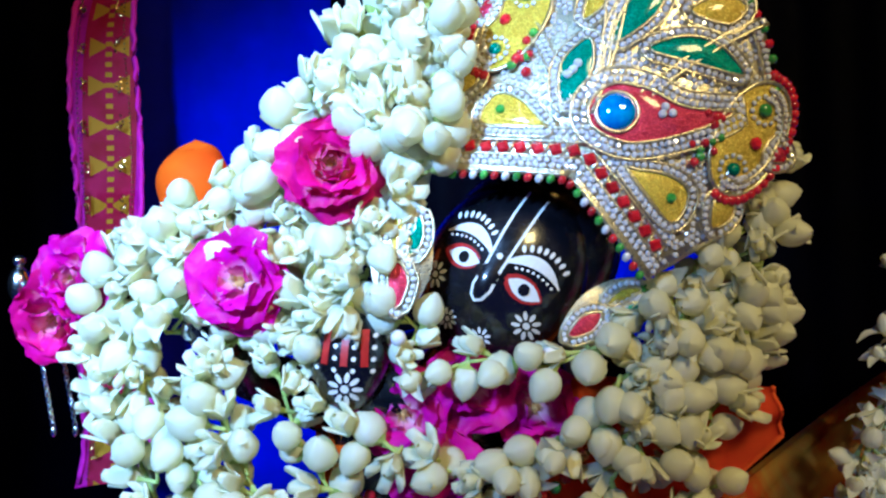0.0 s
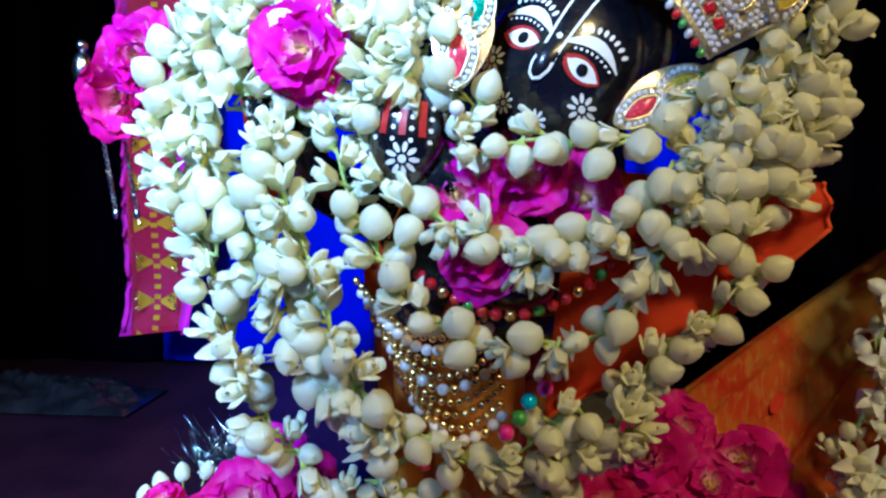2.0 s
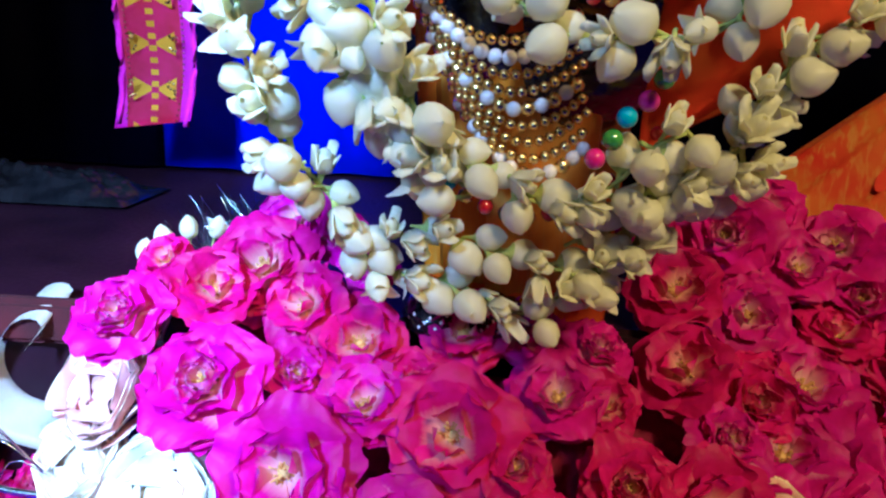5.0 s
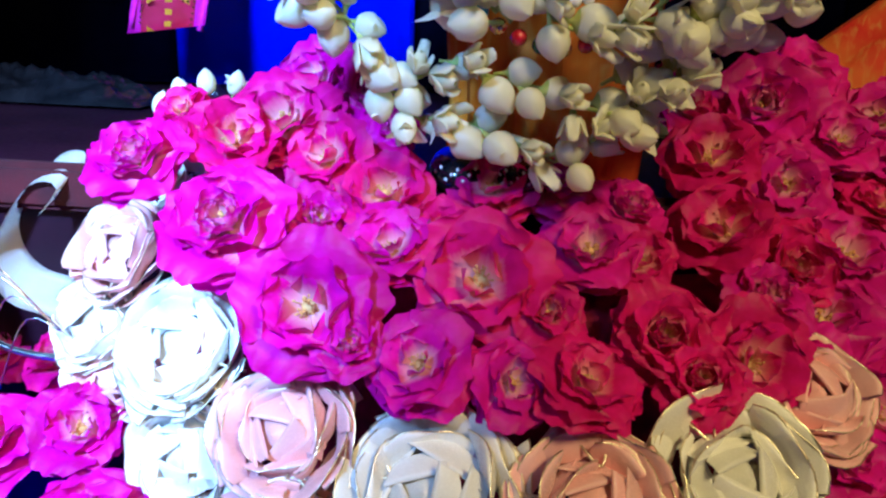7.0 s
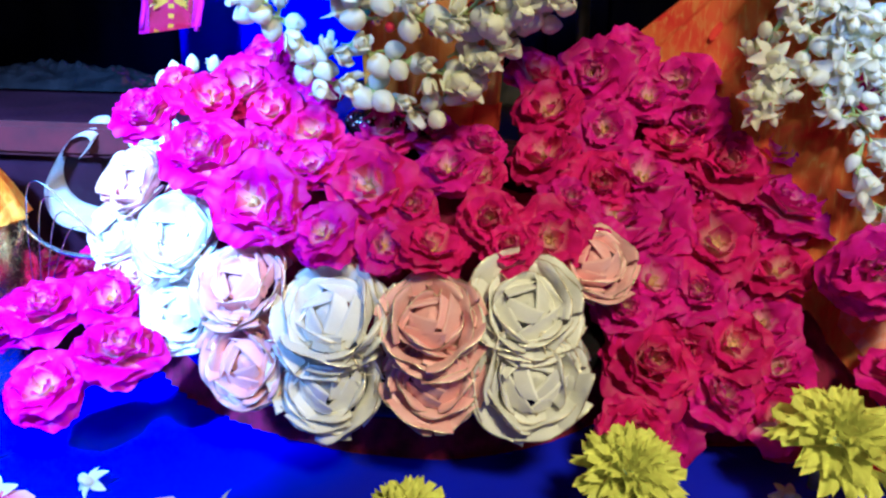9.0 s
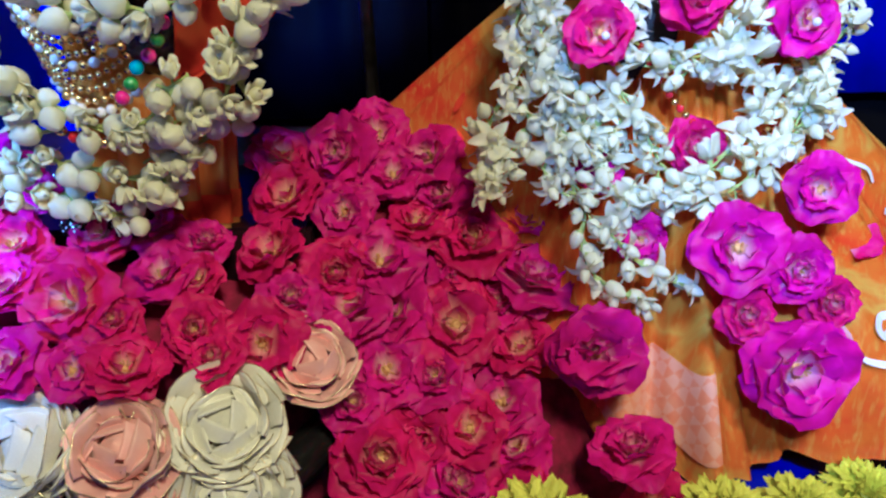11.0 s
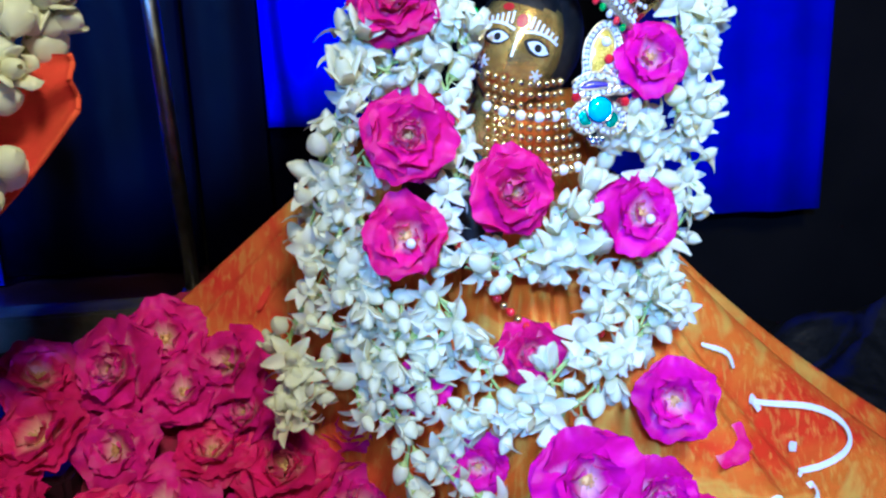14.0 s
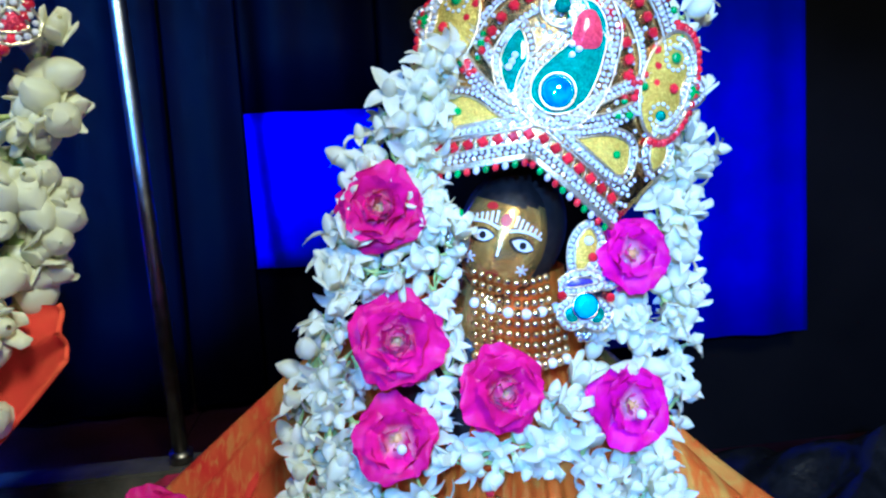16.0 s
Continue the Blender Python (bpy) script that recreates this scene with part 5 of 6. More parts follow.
        c.stones(hook, 0.0050)
        c.wire([(-20 + (a + 20) * 1.3, 300 + (b - 300) * 1.3) for a, b in hook], 0.0052, 0.0009)
        c.one("green_stone", -20, 300, 0.0046, 0.0050, ENAMEL_GREEN, 12)
        for s in (-1, 1):
            for d in (0, 13, 26):
                c.stones([(s * (40 + 150 * t), 62 + d + 78 * t * t) for t in [k / 15 for k in range(16)]], 0.0026)
            c.wire([(s * (40 + 150 * t), 96 + 78 * t * t) for t in [k / 12 for k in range(13)]], 0.0034, 0.0009)
    if plume:
        for s, top in ((-1, 330), (1, 300), (-1, 420)):
            sweep = [(s * (30 + 130 * t ** 1.6), 110 + top * t) for t in [k / 26 for k in range(27)]]
            c.stones(sweep, 0.0024)
            c.wire([(a + 9, b) for a, b in sweep], 0.0030, 0.0009)
            c.wire([(a - 9, b) for a, b in sweep], 0.0030, 0.0009)
        c.motif([(-52, 246), (-64, 310), (-50, 380), (-22, 410), (-8, 340), (-26, 280)], ENAMEL_GREEN, 0.0030)
        c.motif([(10, 262), (50, 312), (110, 330), (176, 306), (104, 282)], ENAMEL_GREEN, 0.0030)
        c.motif([(-116, 262), (-134, 330), (-108, 388), (-92, 330)], ENAMEL_YELLOW, 0.0028)
        c.motif([(40, 360), (70, 410), (120, 420), (110, 372)], ENAMEL_YELLOW, 0.0028)
    else:
        for r0, kind in ((118, 0), (150, 1), (182, 0), (214, 1), (246, 0)):
            arc = [(r0 * math.cos(t), 190 + r0 * 0.95 * math.sin(t)) for t in [0.1 + 2.94 * k / (r0 / 4.0) for k in range(int(r0 / 4.0) + 1)]]
            if kind:
                for a, b in arc[::3]:
                    bm = bmesh.new()
                    gem(bm, c.at(a, b, 0.002), c.normal(a), 0.0036, 6, 0, 0.6)
                    part("ruby_stone", bm, RUBY, c.ob, smooth=False)
            else:
                c.stones(arc, 0.0024)
                c.wire([(a * 0.95, 190 + (b - 190) * 0.95) for a, b in arc], 0.0030, 0.0007)
    for k in range(26):
        t = 0.35 + 2.45 * k / 25
        bm = bmesh.new()
        ball(bm, c.at(286 * math.cos(t), 165 + 292 * math.sin(t), 0.0012), 0.0026, 8, 6)
        part("red_bead", bm, RUBY if k % 2 else GREEN, c.ob)
    rim = [(274 * math.cos(t), 165 + 278 * math.sin(t)) for t in [0.3 + 2.55 * k / 60 for k in range(61)]]
    c.stones(rim, 0.0018)
    c.wire([(a * 0.96, 165 + (b - 165) * 0.96) for a, b in rim], 0.0024, 0.0007)
    # cap behind the plate
    bm = bmesh.new()
    grid(bm, 32, 8, lambda u, v: (0.036 * math.cos(6.2832 * u) * (1 - 0.35 * v), 0.056 + 0.036 * math.sin(6.2832 * u) * (1 - 0.35 * v), 0.004 + 0.075 * v), 0, True)
    part("cap", bm, GOLD, c.ob, "gold cap behind the plate")
    return c


crown(Matrix.Translation((0.127, 0.432, 0.567)) @ Matrix.Rotation(radians(31), 4, "Y") @ Matrix.Rotation(radians(-8), 4, "Z"), 1.0, 1.0, "rhinestone crown with foil paisleys and a blue stone", 0.165, True)
crown(Matrix.Translation((0.473, 0.545, 0.510)) @ Matrix.Rotation(radians(19), 4, "Y") @ Matrix.Rotation(radians(-12), 4, "Z"), 1.04, 1.08, "tall rhinestone crown with ruby rows and a blue stone", 0.15, False)


# ---- jewellery ----
def leaf_earring(m, label, size=1.0):
    c = Crown(m, size, size, label, 0.3)
    c.ob.name = "earring"
    tagged(c.ob, label, "earring")
    leaf = [(0, -80), (-34, -20), (-30, 50), (0, 90), (30, 50), (34, -20)]
    c.fill("plate", loop([(a * 1.5, b * 1.3) for a, b in leaf]), PALE_GOLD, 0.0002)
    c.motif([(0, -84), (-20, -40), (-6, 0), (16, -34)], ENAMEL_RED, 0.0018)
    c.motif([(-14, 18), (-24, 60), (-2, 96), (0, 44)], ENAMEL_YELLOW, 0.0018)
    c.motif([(14, 10), (8, 56), (26, 84), (34, 40)], ENAMEL_GREEN, 0.0018)
    c.one("green_stone", 0, 104, 0.002, 0.0030, GREEN, 10)
    bm = bmesh.new()
    ball(bm, c.at(8, -132, 0.002), 0.0040)
    part("pearl", bm, PEARL, c.ob)
    return c


leaf_earring(Matrix.Translation((0.043, 0.432, 0.527)) @ Matrix.Rotation(0.12, 4, "Y"), "enamelled leaf earring with rhinestones and a pearl")
leaf_earring(Matrix.Translation((0.143, 0.447, 0.497)) @ Matrix.Rotation(1.05, 4, "Y"), "enamelled leaf earring with gold and red foil", 0.9)
leaf_earring(Matrix.Translation((0.428, 0.560, 0.462)) @ Matrix.Rotation(0.15, 4, "Y"), "small gold earring with red and green stones", 0.55)

c = Crown(Matrix.Translation((0.502, 0.540, 0.432)) @ Matrix.Rotation(0.12, 4, "Y"), 0.92, 0.92, "peacock brooch in silver wire with a turquoise stone", 0.3)
c.ob.name = "brooch"
tagged(c.ob, "peacock brooch in silver wire with a turquoise stone", "brooch")
c.fill("plate", loop([(-50, -60), (-40, 60), (0, 150), (50, 110), (70, 20), (50, -70), (0, -90)]), SILVER, 0.0002)
c.motif([(-26, 30), (-30, 90), (0, 130), (24, 90), (0, 40)], ENAMEL_YELLOW, 0.0018)
c.motif([(30, 10), (50, 50), (74, 44), (62, 8)], material("violet_foil", (0.03, 0.02, 0.25), (0.08, 0.04, 0.40), 260, 0.3, 0.2, 0.4, 1500, 0.5), 0.0018)
c.motif([(-56, -10), (-20, 14), (34, 6), (-16, -8)], bpy.data.materials["violet_foil"], 0.0020)
c.motif([(-50, -70), (-30, -50), (-14, -84), (-36, -92)], ENAMEL_GREEN, 0.0018)
c.motif([(50, -70), (30, -50), (14, -84), (36, -92)], ENAMEL_GREEN, 0.0018)
c.one("turquoise_stone", 0, -52, 0.0024, 0.0076, AQUA_GEM, 16, 0.45, "round turquoise glass stone")
c.wire([(30 * math.cos(6.2832 * k / 20), -52 + 30 * math.sin(6.2832 * k / 20)) for k in range(20)], 0.0030, 0.0010, True, SILVER)
for a, b, mt in ((-58, -30, RUBY), (58, -30, RUBY), (86, 50, STONE), (10, 62, RUBY), (0, 100, PEARL)):
    c.one("stone", a, b, 0.0032, 0.0030, mt)
for k in range(5):
    bm = bmesh.new()
    ball(bm, c.at(-14 + 7 * k, -118 - 10 * (k % 2), 0.001), 0.0022)
    part("silver_bead", bm, SILVER, c.ob)


def necklace(name, rows, label, group):
    """Strings of beads; a row: points, bead radius, material, gap."""
    ob = root(name, Matrix.Translation(rows[0][0][0]), label, "necklace", group)
    o = Vector(rows[0][0][0])
    made = {}
    for pts, r, mats, gap in rows:
        for i, p in enumerate(spline(pts, gap)):
            mt = mats[i % len(mats)]
            if (r, mt.name) not in made:
                bm = bmesh.new()
                ball(bm, (0, 0, 0), r, 10, 7)
                made[(r, mt.name)] = mesh_of(bm, "bead", mt)
            b = new("bead", made[(r, mt.name)])
            b.parent, b.matrix_basis = ob, Matrix.Translation(p - o + Vector((0, -rnd.uniform(0, 0.002), 0)))
    return ob


def hang(a, b, sag, fwd=0.012):
    a, b = Vector(a), Vector(b)
    return [a.lerp(b, t) + Vector((0, -fwd * math.sin(3.1416 * t), -sag * math.sin(3.1416 * t))) for t in (0, 0.25, 0.5, 0.75, 1)]


rows = []
for k in range(9):
    mats = ((GOLD,), (PEARL,), (GOLD, GOLD), (GOLD,), (PEARL, GOLD), (GOLD,), (GOLD,), (GOLD,), (PEARL, GOLD, PEARL))[k]
    z = 0.386 - 0.0075 * k
    rows.append((hang((-0.020 + 0.0035 * k, 0.492, z + 0.010), (0.062 + 0.001 * k, 0.488, z - 0.006), 0.022), 0.0036 if PEARL in mats else 0.0026, mats, 0.0066 if PEARL in mats else 0.0054))
necklace("bead_necklace", rows, "bib necklace of gold beads and pearls on the black statue", "necklaces")
necklace("bead_necklace", [(hang((-0.008, 0.462, 0.430), (0.150, 0.470, 0.436), 0.050, 0.01), 0.0036, (RUBY, RUBY, GOLD, RUBY, GREEN), 0.0078)], "string of shiny red beads on the black statue", "necklaces")
necklace("bead_necklace", [(hang((-0.012, 0.488, 0.312), (0.105, 0.490, 0.330), 0.036, 0.006), 0.0040, (GOLD, RUBY, AQUA_GEM, GOLD, RUBY, GREEN), 0.0105)], "string of coloured glass and gold beads on the black statue", "necklaces")
rows = []
for k in range(9):
    mats = ((GOLD,), (GOLD,), (GOLD, GOLD), (PEARL, GOLD), (GOLD,), (GOLD,), (GOLD,), (GOLD,), (GOLD, PEARL))[k]
    z = 0.442 - 0.0065 * k
    rows.append((hang((0.437 - 0.0002 * k, 0.556, z), (0.482 + 0.0016 * k, 0.552, z - 0.006), 0.004, 0.010), 0.0034 if PEARL in mats else 0.0025, mats, 0.0055))
necklace("bead_necklace", rows, "broad necklace of gold beads and pearls on the brass statue", "necklaces")
necklace("bead_necklace", [(hang((0.408, 0.552, 0.350), (0.545, 0.556, 0.300), 0.055, 0.004), 0.0030, (RUBY, GOLD), 0.007)], "string of small red beads on the brass statue", "necklaces")
PINK_GLASS = material("pink_glass", (0.75, 0.01, 0.22), (0.90, 0.03, 0.34), 300, 0.12, 0.0, 0.0, 900, 1.0)
necklace("bead_necklace", [([(0.100, 0.462, 0.362), (0.092, 0.460, 0.345), (0.081, 0.459, 0.335), (0.074, 0.460, 0.322), (0.064, 0.462, 0.312)], 0.0048, (PINK_GLASS, GREEN, PINK_GLASS, AQUA_GEM, GREEN), 0.0112)], "short string of large pink and green glass beads", "necklaces")
bangle = root("bangles", Matrix.Translation((0.548, 0.563, 0.318)), "stack of slim gold and silver bangles", "bangles")
for k in range(4):
    bm = bmesh.new()
    tube(bm, [(0.016 * math.cos(6.2832 * i / 24), 0.016 * math.sin(6.2832 * i / 24) * 0.6, 0.004 * k + 0.004 * math.cos(6.2832 * i / 24)) for i in range(24)], 0.0013, 6, 0, True)
    part("bangle", bm, SILVER if k % 2 else GOLD, bangle)
# small pearls at the hearts of three pinned roses
for p in ((0.384, 0.524, 0.347), (0.527, 0.520, 0.354)):
    bm = bmesh.new()
    ball(bm, p, 0.0032)
    solid("pearl", bm, PEARL, "single pearl pinned on a rose", "pearl", smooth=True)


# ---- flute with its rose and chains ----
flute = root("flute", Matrix.Translation((-0.186, 0.492, 0.519)), "black and silver flute held by the black statue", "flute")
bm = bmesh.new()
tube(bm, [(0.012, 0, -0.001), (0.11, -0.019, -0.013), (0.220, -0.041, -0.030)], 0.0052, 12)
part("body", bm, BLACK, flute)
for t, r in ((0.012, 0.0068), (0.216, 0.0066), (0.20, 0.0058)):
    bm = bmesh.new()
    tube(bm, [(t, -0.186 * t, -0.137 * t), (t + 0.006, -0.186 * (t + 0.006), -0.137 * (t + 0.006))], r, 12)
    part("silver_ring", bm, SILVER, flute)
bm = bmesh.new()
ball(bm, (0.002, 0, 0.0), (0.006, 0.006, 0.011), 12, 9)
ball(bm, (0.002, 0, 0.014), 0.0035, 10, 7)
part("silver_knob", bm, SILVER, flute)
for x in (0.011, 0.024):
    bm = bmesh.new()
    ball(bm, (x, 0, -0.020), 0.0044, 10, 7)
    ball(bm, (x, 0, -0.012), (0.0015, 0.0015, 0.006), 8, 6)
    for k in range(26):
        z = -0.026 - 0.0022 * k
        q = k % 2
        ring = [(x + 0.009 * k / 26 + (0.0013 * math.cos(t) if q else 0.0002), 0.0013 * math.cos(t) * (1 - q), z + 0.0018 * math.sin(t)) for t in [6.2832 * i / 8 for i in range(8)]]
        tube(bm, ring, 0.00045, 4, 0, True)
    ball(bm, (x + 0.009, 0, -0.085), (0.002, 0.002, 0.0035), 8, 6)
    part("hanging_chain", bm, SILVER, flute, "short silver chain with a bead")
roses([(-0.138, 0.474, 0.521, 0.058)], (-0.1, -1, 0.15), "open pink rose tied to the flute", "roses on the garlands", 0.1)
roses([(-0.150, 0.476, 0.502, 0.042)], (-0.3, -1, -0.3), "open pink rose tied to the flute", "roses on the garlands", 0.1)

# ---- hanging brocade ribbon ----
bm = bmesh.new()
LINE = [(-0.362, 1.02, 0.95), (-0.355, 0.96, 0.844), (-0.348, 0.94, 0.71), (-0.341, 0.93, 0.576), (-0.338, 0.93, 0.42), (-0.338, 0.93, 0.33), (-0.345, 0.92, 0.268)]
curve = spline(LINE, 0.012)


def strip(u, v):
    i = min(len(curve) - 1, int(v * (len(curve) - 1)))
    p = curve[i]
    w = 0.039 + 0.006 * max(0, v - 0.86) / 0.14
    return (p.x + (2 * u - 1) * w, p.y + 0.006 * math.sin(v * 14 + u * 2), p.z + 0.006 * (2 * u - 1) * (v > 0.95))


grid(bm, 12, len(curve) - 1, strip)
for v in bm.verts:
    v.co.x += 0.343
bmesh.ops.solidify(bm, geom=bm.faces[:], thickness=0.0014)
ribbon = solid("brocade_ribbon", bm, BROCADE, "hanging pink brocade ribbon woven with gold figures", "ribbon", smooth=True)
ribbon.location.x = -0.343
for s in (-1, 1):
    bm = bmesh.new()
    for i in range(0, len(curve) - 1):
        for k in (0, 0.5):
            p = curve[i].lerp(curve[i + 1], k)
            gem(bm, (p.x + 0.343 + s * 0.029, p.y - 0.004 + 0.006 * math.sin(i / (len(curve) - 1) * 14 + 1 + s), p.z), (0, -1, 0), 0.0014, 5)
    part("sequin_trim", bm, GOLD, ribbon, "gold sequins", smooth=False)
    bm = bmesh.new()
    tube(bm, [(p.x + 0.343 + s * 0.039, p.y - 0.001 + 0.006 * math.sin(i / (len(curve) - 1) * 14 + 1 + s) + 0.002 * math.sin(i * 2.3), p.z) for i, p in enumerate(curve)], 0.0035, 6)
    part("fringe", bm, material("pink_fringe", (0.86, 0.008, 0.50), (0.94, 0.02, 0.62), 300, 0.8, 0, 0.8, 1500), ribbon, "fuzzy magenta edge")

glint = random.Random(5)
for k in range(6, 19):
    for s in (-1, 1):
        z = 0.048 * (k + 0.5)
        p = min(curve, key=lambda q: abs(q.z - z))
        bm = bmesh.new()
        for j in range(9):
            gem(bm, (p.x + 0.343 + s * (0.022 + glint.uniform(-0.004, 0.004)), p.y - 0.009, z + glint.uniform(-0.010, 0.010)), (glint.uniform(-0.5, 0.5), -1, glint.uniform(-0.5, 0.5)), 0.0019, 5)
        tagged(part("sequin_patch", bm, GOLD, ribbon, "patch of gold sequins", smooth=False), kind="stuff")

# orange knotted cloth behind the garlands
bm = bmesh.new()
grid(bm, 32, 20, lambda u, v: Vector((-0.100, 0.548, 0.576)) + Vector((
    (0.024 + 0.0016 * math.sin(14 * v + 3 * math.sin(6.2832 * u))) * abs(math.sin(3.1416 * v)) ** 0.7 * math.cos(6.2832 * u),
    0.022 * abs(math.sin(3.1416 * v)) ** 0.7 * math.sin(6.2832 * u),
    -0.03 * math.cos(3.1416 * v) + 0.004 * math.sin(6.2832 * u))), 0, True)
knot = solid("orange_cloth_knot", bm, ORANGE, "rounded orange silk bundle behind the garland", "cloth", smooth=True)
bm = bmesh.new()
tube(bm, [(-0.10, 0.60, 0.45), (-0.10, 0.57, 0.52), (-0.10, 0.55, 0.57)], 0.016, 10)
part("cloth_tail", bm, ORANGE, knot)


# ---- satin roses, marigolds and small things ----
def satin_fold(radius, high, span, lean, seed, mat):
    """A length of satin ribbon folded over lengthwise and bent round the heart, crumpled, with corners that stick out."""
    r = random.Random(seed)
    p1, p2, k1 = r.uniform(0, 6), r.uniform(0, 6), r.uniform(4, 8)
    bm = bmesh.new()

    def f(u, v):
        s = 2 * u - 1
        a = 1.5708 + s * span / 2
        h = high * (1 - 0.25 * s * s) * (1 + 0.10 * math.sin(k1 * u + p1))
        z = h * math.sin(math.pi * v) ** 0.55
        rad = radius * (1 + 0.16 * abs(s) ** 1.5) - 0.0016 * math.cos(math.pi * v) + lean * z + 0.0012 * math.sin(9 * u + 4 * v + p2)
        return (rad * math.cos(a), rad * math.sin(a), z + 0.0008 * math.sin(13 * u + p1))

    grid(bm, 12, 9, f)
    tube(bm, [Vector(f(k / 10, 0.62)) + Vector((0, 0, 0.0003)) for k in range(11)], 0.00038, 4, 1)
    return mesh_of(bm, "ribbon_fold", mat, PALE_GOLD)


SATIN = {}
for key, mt in (("pink", SATIN_PINK), ("ivory", SATIN_WHITE)):
    rings = [[satin_fold(rad, high, span, lean, 10 * q + w, mt) for w in range(2)]
             for q, (rad, high, span, lean) in enumerate(((0.0185, 0.0150, 1.9, 0.25), (0.0220, 0.0135, 1.6, 0.45), (0.0252, 0.0115, 1.5, 0.70), (0.0280, 0.0080, 1.4, 1.1)))]
    hearts = []
    for level, (n, d, half, high, low) in enumerate(((4, 0.0105, 0.0175, 0.0135, 0.0030), (3, 0.0036, 0.0125, 0.0178, 0.0110))):
        for k in range(n):
            a = 6.2832 * (k + 0.3 * level) / n
            side, way = Vector((-math.sin(a), math.cos(a), 0)), Vector((math.cos(a), math.sin(a), 0))
            bm = bmesh.new()

            def flap(u, v):
                t = 2 * u - 1
                reach = 0.0215 if level == 0 else 0.0150
                across = half * t * (1 - 0.15 * v)
                along = d + (math.sqrt(max(1e-6, reach * reach - (across * 0.9) ** 2)) - d) * v
                lift = high + 0.0022 * t + 0.0006 * k - (high - low) * v ** 1.5
                return side * across + way * (along if v > 0 else d + 0.0012) + Vector((0, 0, lift if v > 0 else lift - 0.0022))

            grid(bm, 8, 6, flap)
            hearts.append(mesh_of(bm, "heart_fold", mt))
    bm = bmesh.new()
    grid(bm, 12, 4, lambda u, v: (0.012 * (1 - v) * math.cos(6.2832 * u), 0.012 * (1 - v) * math.sin(6.2832 * u), 0.009 + 0.0075 * v), 0, True)
    hearts.append(mesh_of(bm, "heart_core", mt))
    SATIN[key] = rings, hearts
bm = bmesh.new()
tube(bm, [(0.010 * math.cos(t * 2) + 0.004, 0.008 * t - 0.012, 0.014 + 0.002 * math.sin(3 * t)) for t in [k * 0.25 for k in range(13)]], 0.0009, 5)
TINSEL = mesh_of(bm, "gold_cord", PALE_GOLD)


def satin_rose(p, d, size, key, spin):
    ob = root("satin_rose", facing(p, d, spin), ("pink" if key == "pink" else "ivory white") + " satin ribbon rose with gold edging", "satin rose", "wreath of satin roses")
    s = size / 0.066
    r = random.Random(int(spin * 1000))
    rings, hearts = SATIN[key]
    for q, n in enumerate((4, 5, 6, 7)):
        for k in range(n):
            c = new("ribbon_fold", rings[q][r.randrange(2)])
            c.parent = ob
            c.matrix_basis = Matrix.Scale(s, 4) @ pose(r.uniform(-0.0018, 0.0018), r.uniform(-0.0018, 0.0018), r.uniform(-0.002, 0.0015), r.uniform(-12, 12), r.uniform(-12, 12), 360 * (k + 0.37 * q) / n + r.uniform(-20, 20)) @ Matrix.Scale(r.uniform(0.90, 1.08), 4)
    turn = pose(0, 0, 0, r.uniform(-12, 12), r.uniform(-12, 12), r.uniform(0, 90))
    for me in hearts:
        c = new(me.name.split(".")[0], me)
        c.parent, c.matrix_basis = ob, Matrix.Scale(s, 4) @ turn @ pose(0, 0, 0, r.uniform(-4, 4), r.uniform(-4, 4), r.uniform(-9, 9))
    for k in range(2):
        c = new("gold_cord", TINSEL)
        c.parent, c.matrix_basis = ob, Matrix.Scale(s, 4) @ pose(0, 0, 0.001, 0, 0, r.uniform(0, 360)) @ pose(0.019, 0, -0.006, r.uniform(-20, 20), 25, r.uniform(-30, 30)) @ Matrix.Scale(0.8, 4)
    return ob


UPPER = [(-0.190, 0.540, 0.198, 0.048, "ivory"), (-0.192, 0.508, 0.168, 0.056, "pink"), (-0.200, 0.492, 0.130, 0.056, "ivory"), (-0.129, 0.440, 0.144, 0.064, "ivory"), (-0.070, 0.408, 0.122, 0.060, "pink"),
         (-0.002, 0.392, 0.107, 0.074, "ivory"), (0.064, 0.385, 0.111, 0.064, "pink"), (0.124, 0.404, 0.116, 0.068, "ivory"), (0.174, 0.458, 0.134, 0.058, "pink")]
LOWER = [(-0.188, 0.478, 0.095, 0.056, "pink"), (-0.122, 0.424, 0.088, 0.058, "ivory"), (-0.062, 0.390, 0.066, 0.062, "pink"), (-0.003, 0.382, 0.060, 0.070, "ivory"), (0.067, 0.380, 0.068, 0.062, "pink"), (0.131, 0.390, 0.066, 0.070, "ivory")]
for i, (x, y, z, size, key) in enumerate(UPPER):
    satin_rose((x, y + 0.010, z - 0.008), (1.3 * (x - 0.03), -0.75, 0.7), size, key, 0.7 + 1.1 * i)
for i, (x, y, z, size, key) in enumerate(LOWER):
    satin_rose((x, y + 0.010, z), (1.3 * (x - 0.03), -0.95, 0.35), size, key, 0.3 + 1.3 * i)

# wreath tube that carries the satin roses
bm = bmesh.new()
tube(bm, spline([(-0.180, 0.550, 0.10), (-0.165, 0.500, 0.075), (-0.11, 0.450, 0.05), (-0.05, 0.412, 0.045), (0.01, 0.405, 0.045), (0.07, 0.41, 0.045), (0.14, 0.435, 0.045), (0.20, 0.515, 0.070)], 0.015), 0.018, 12)
solid("wreath_roll", bm, BLACK_CLOTH, "dark stuffed roll that carries the satin roses", "roll", smooth=True)

# white satin bow loop at the wreath's end
bm = bmesh.new()
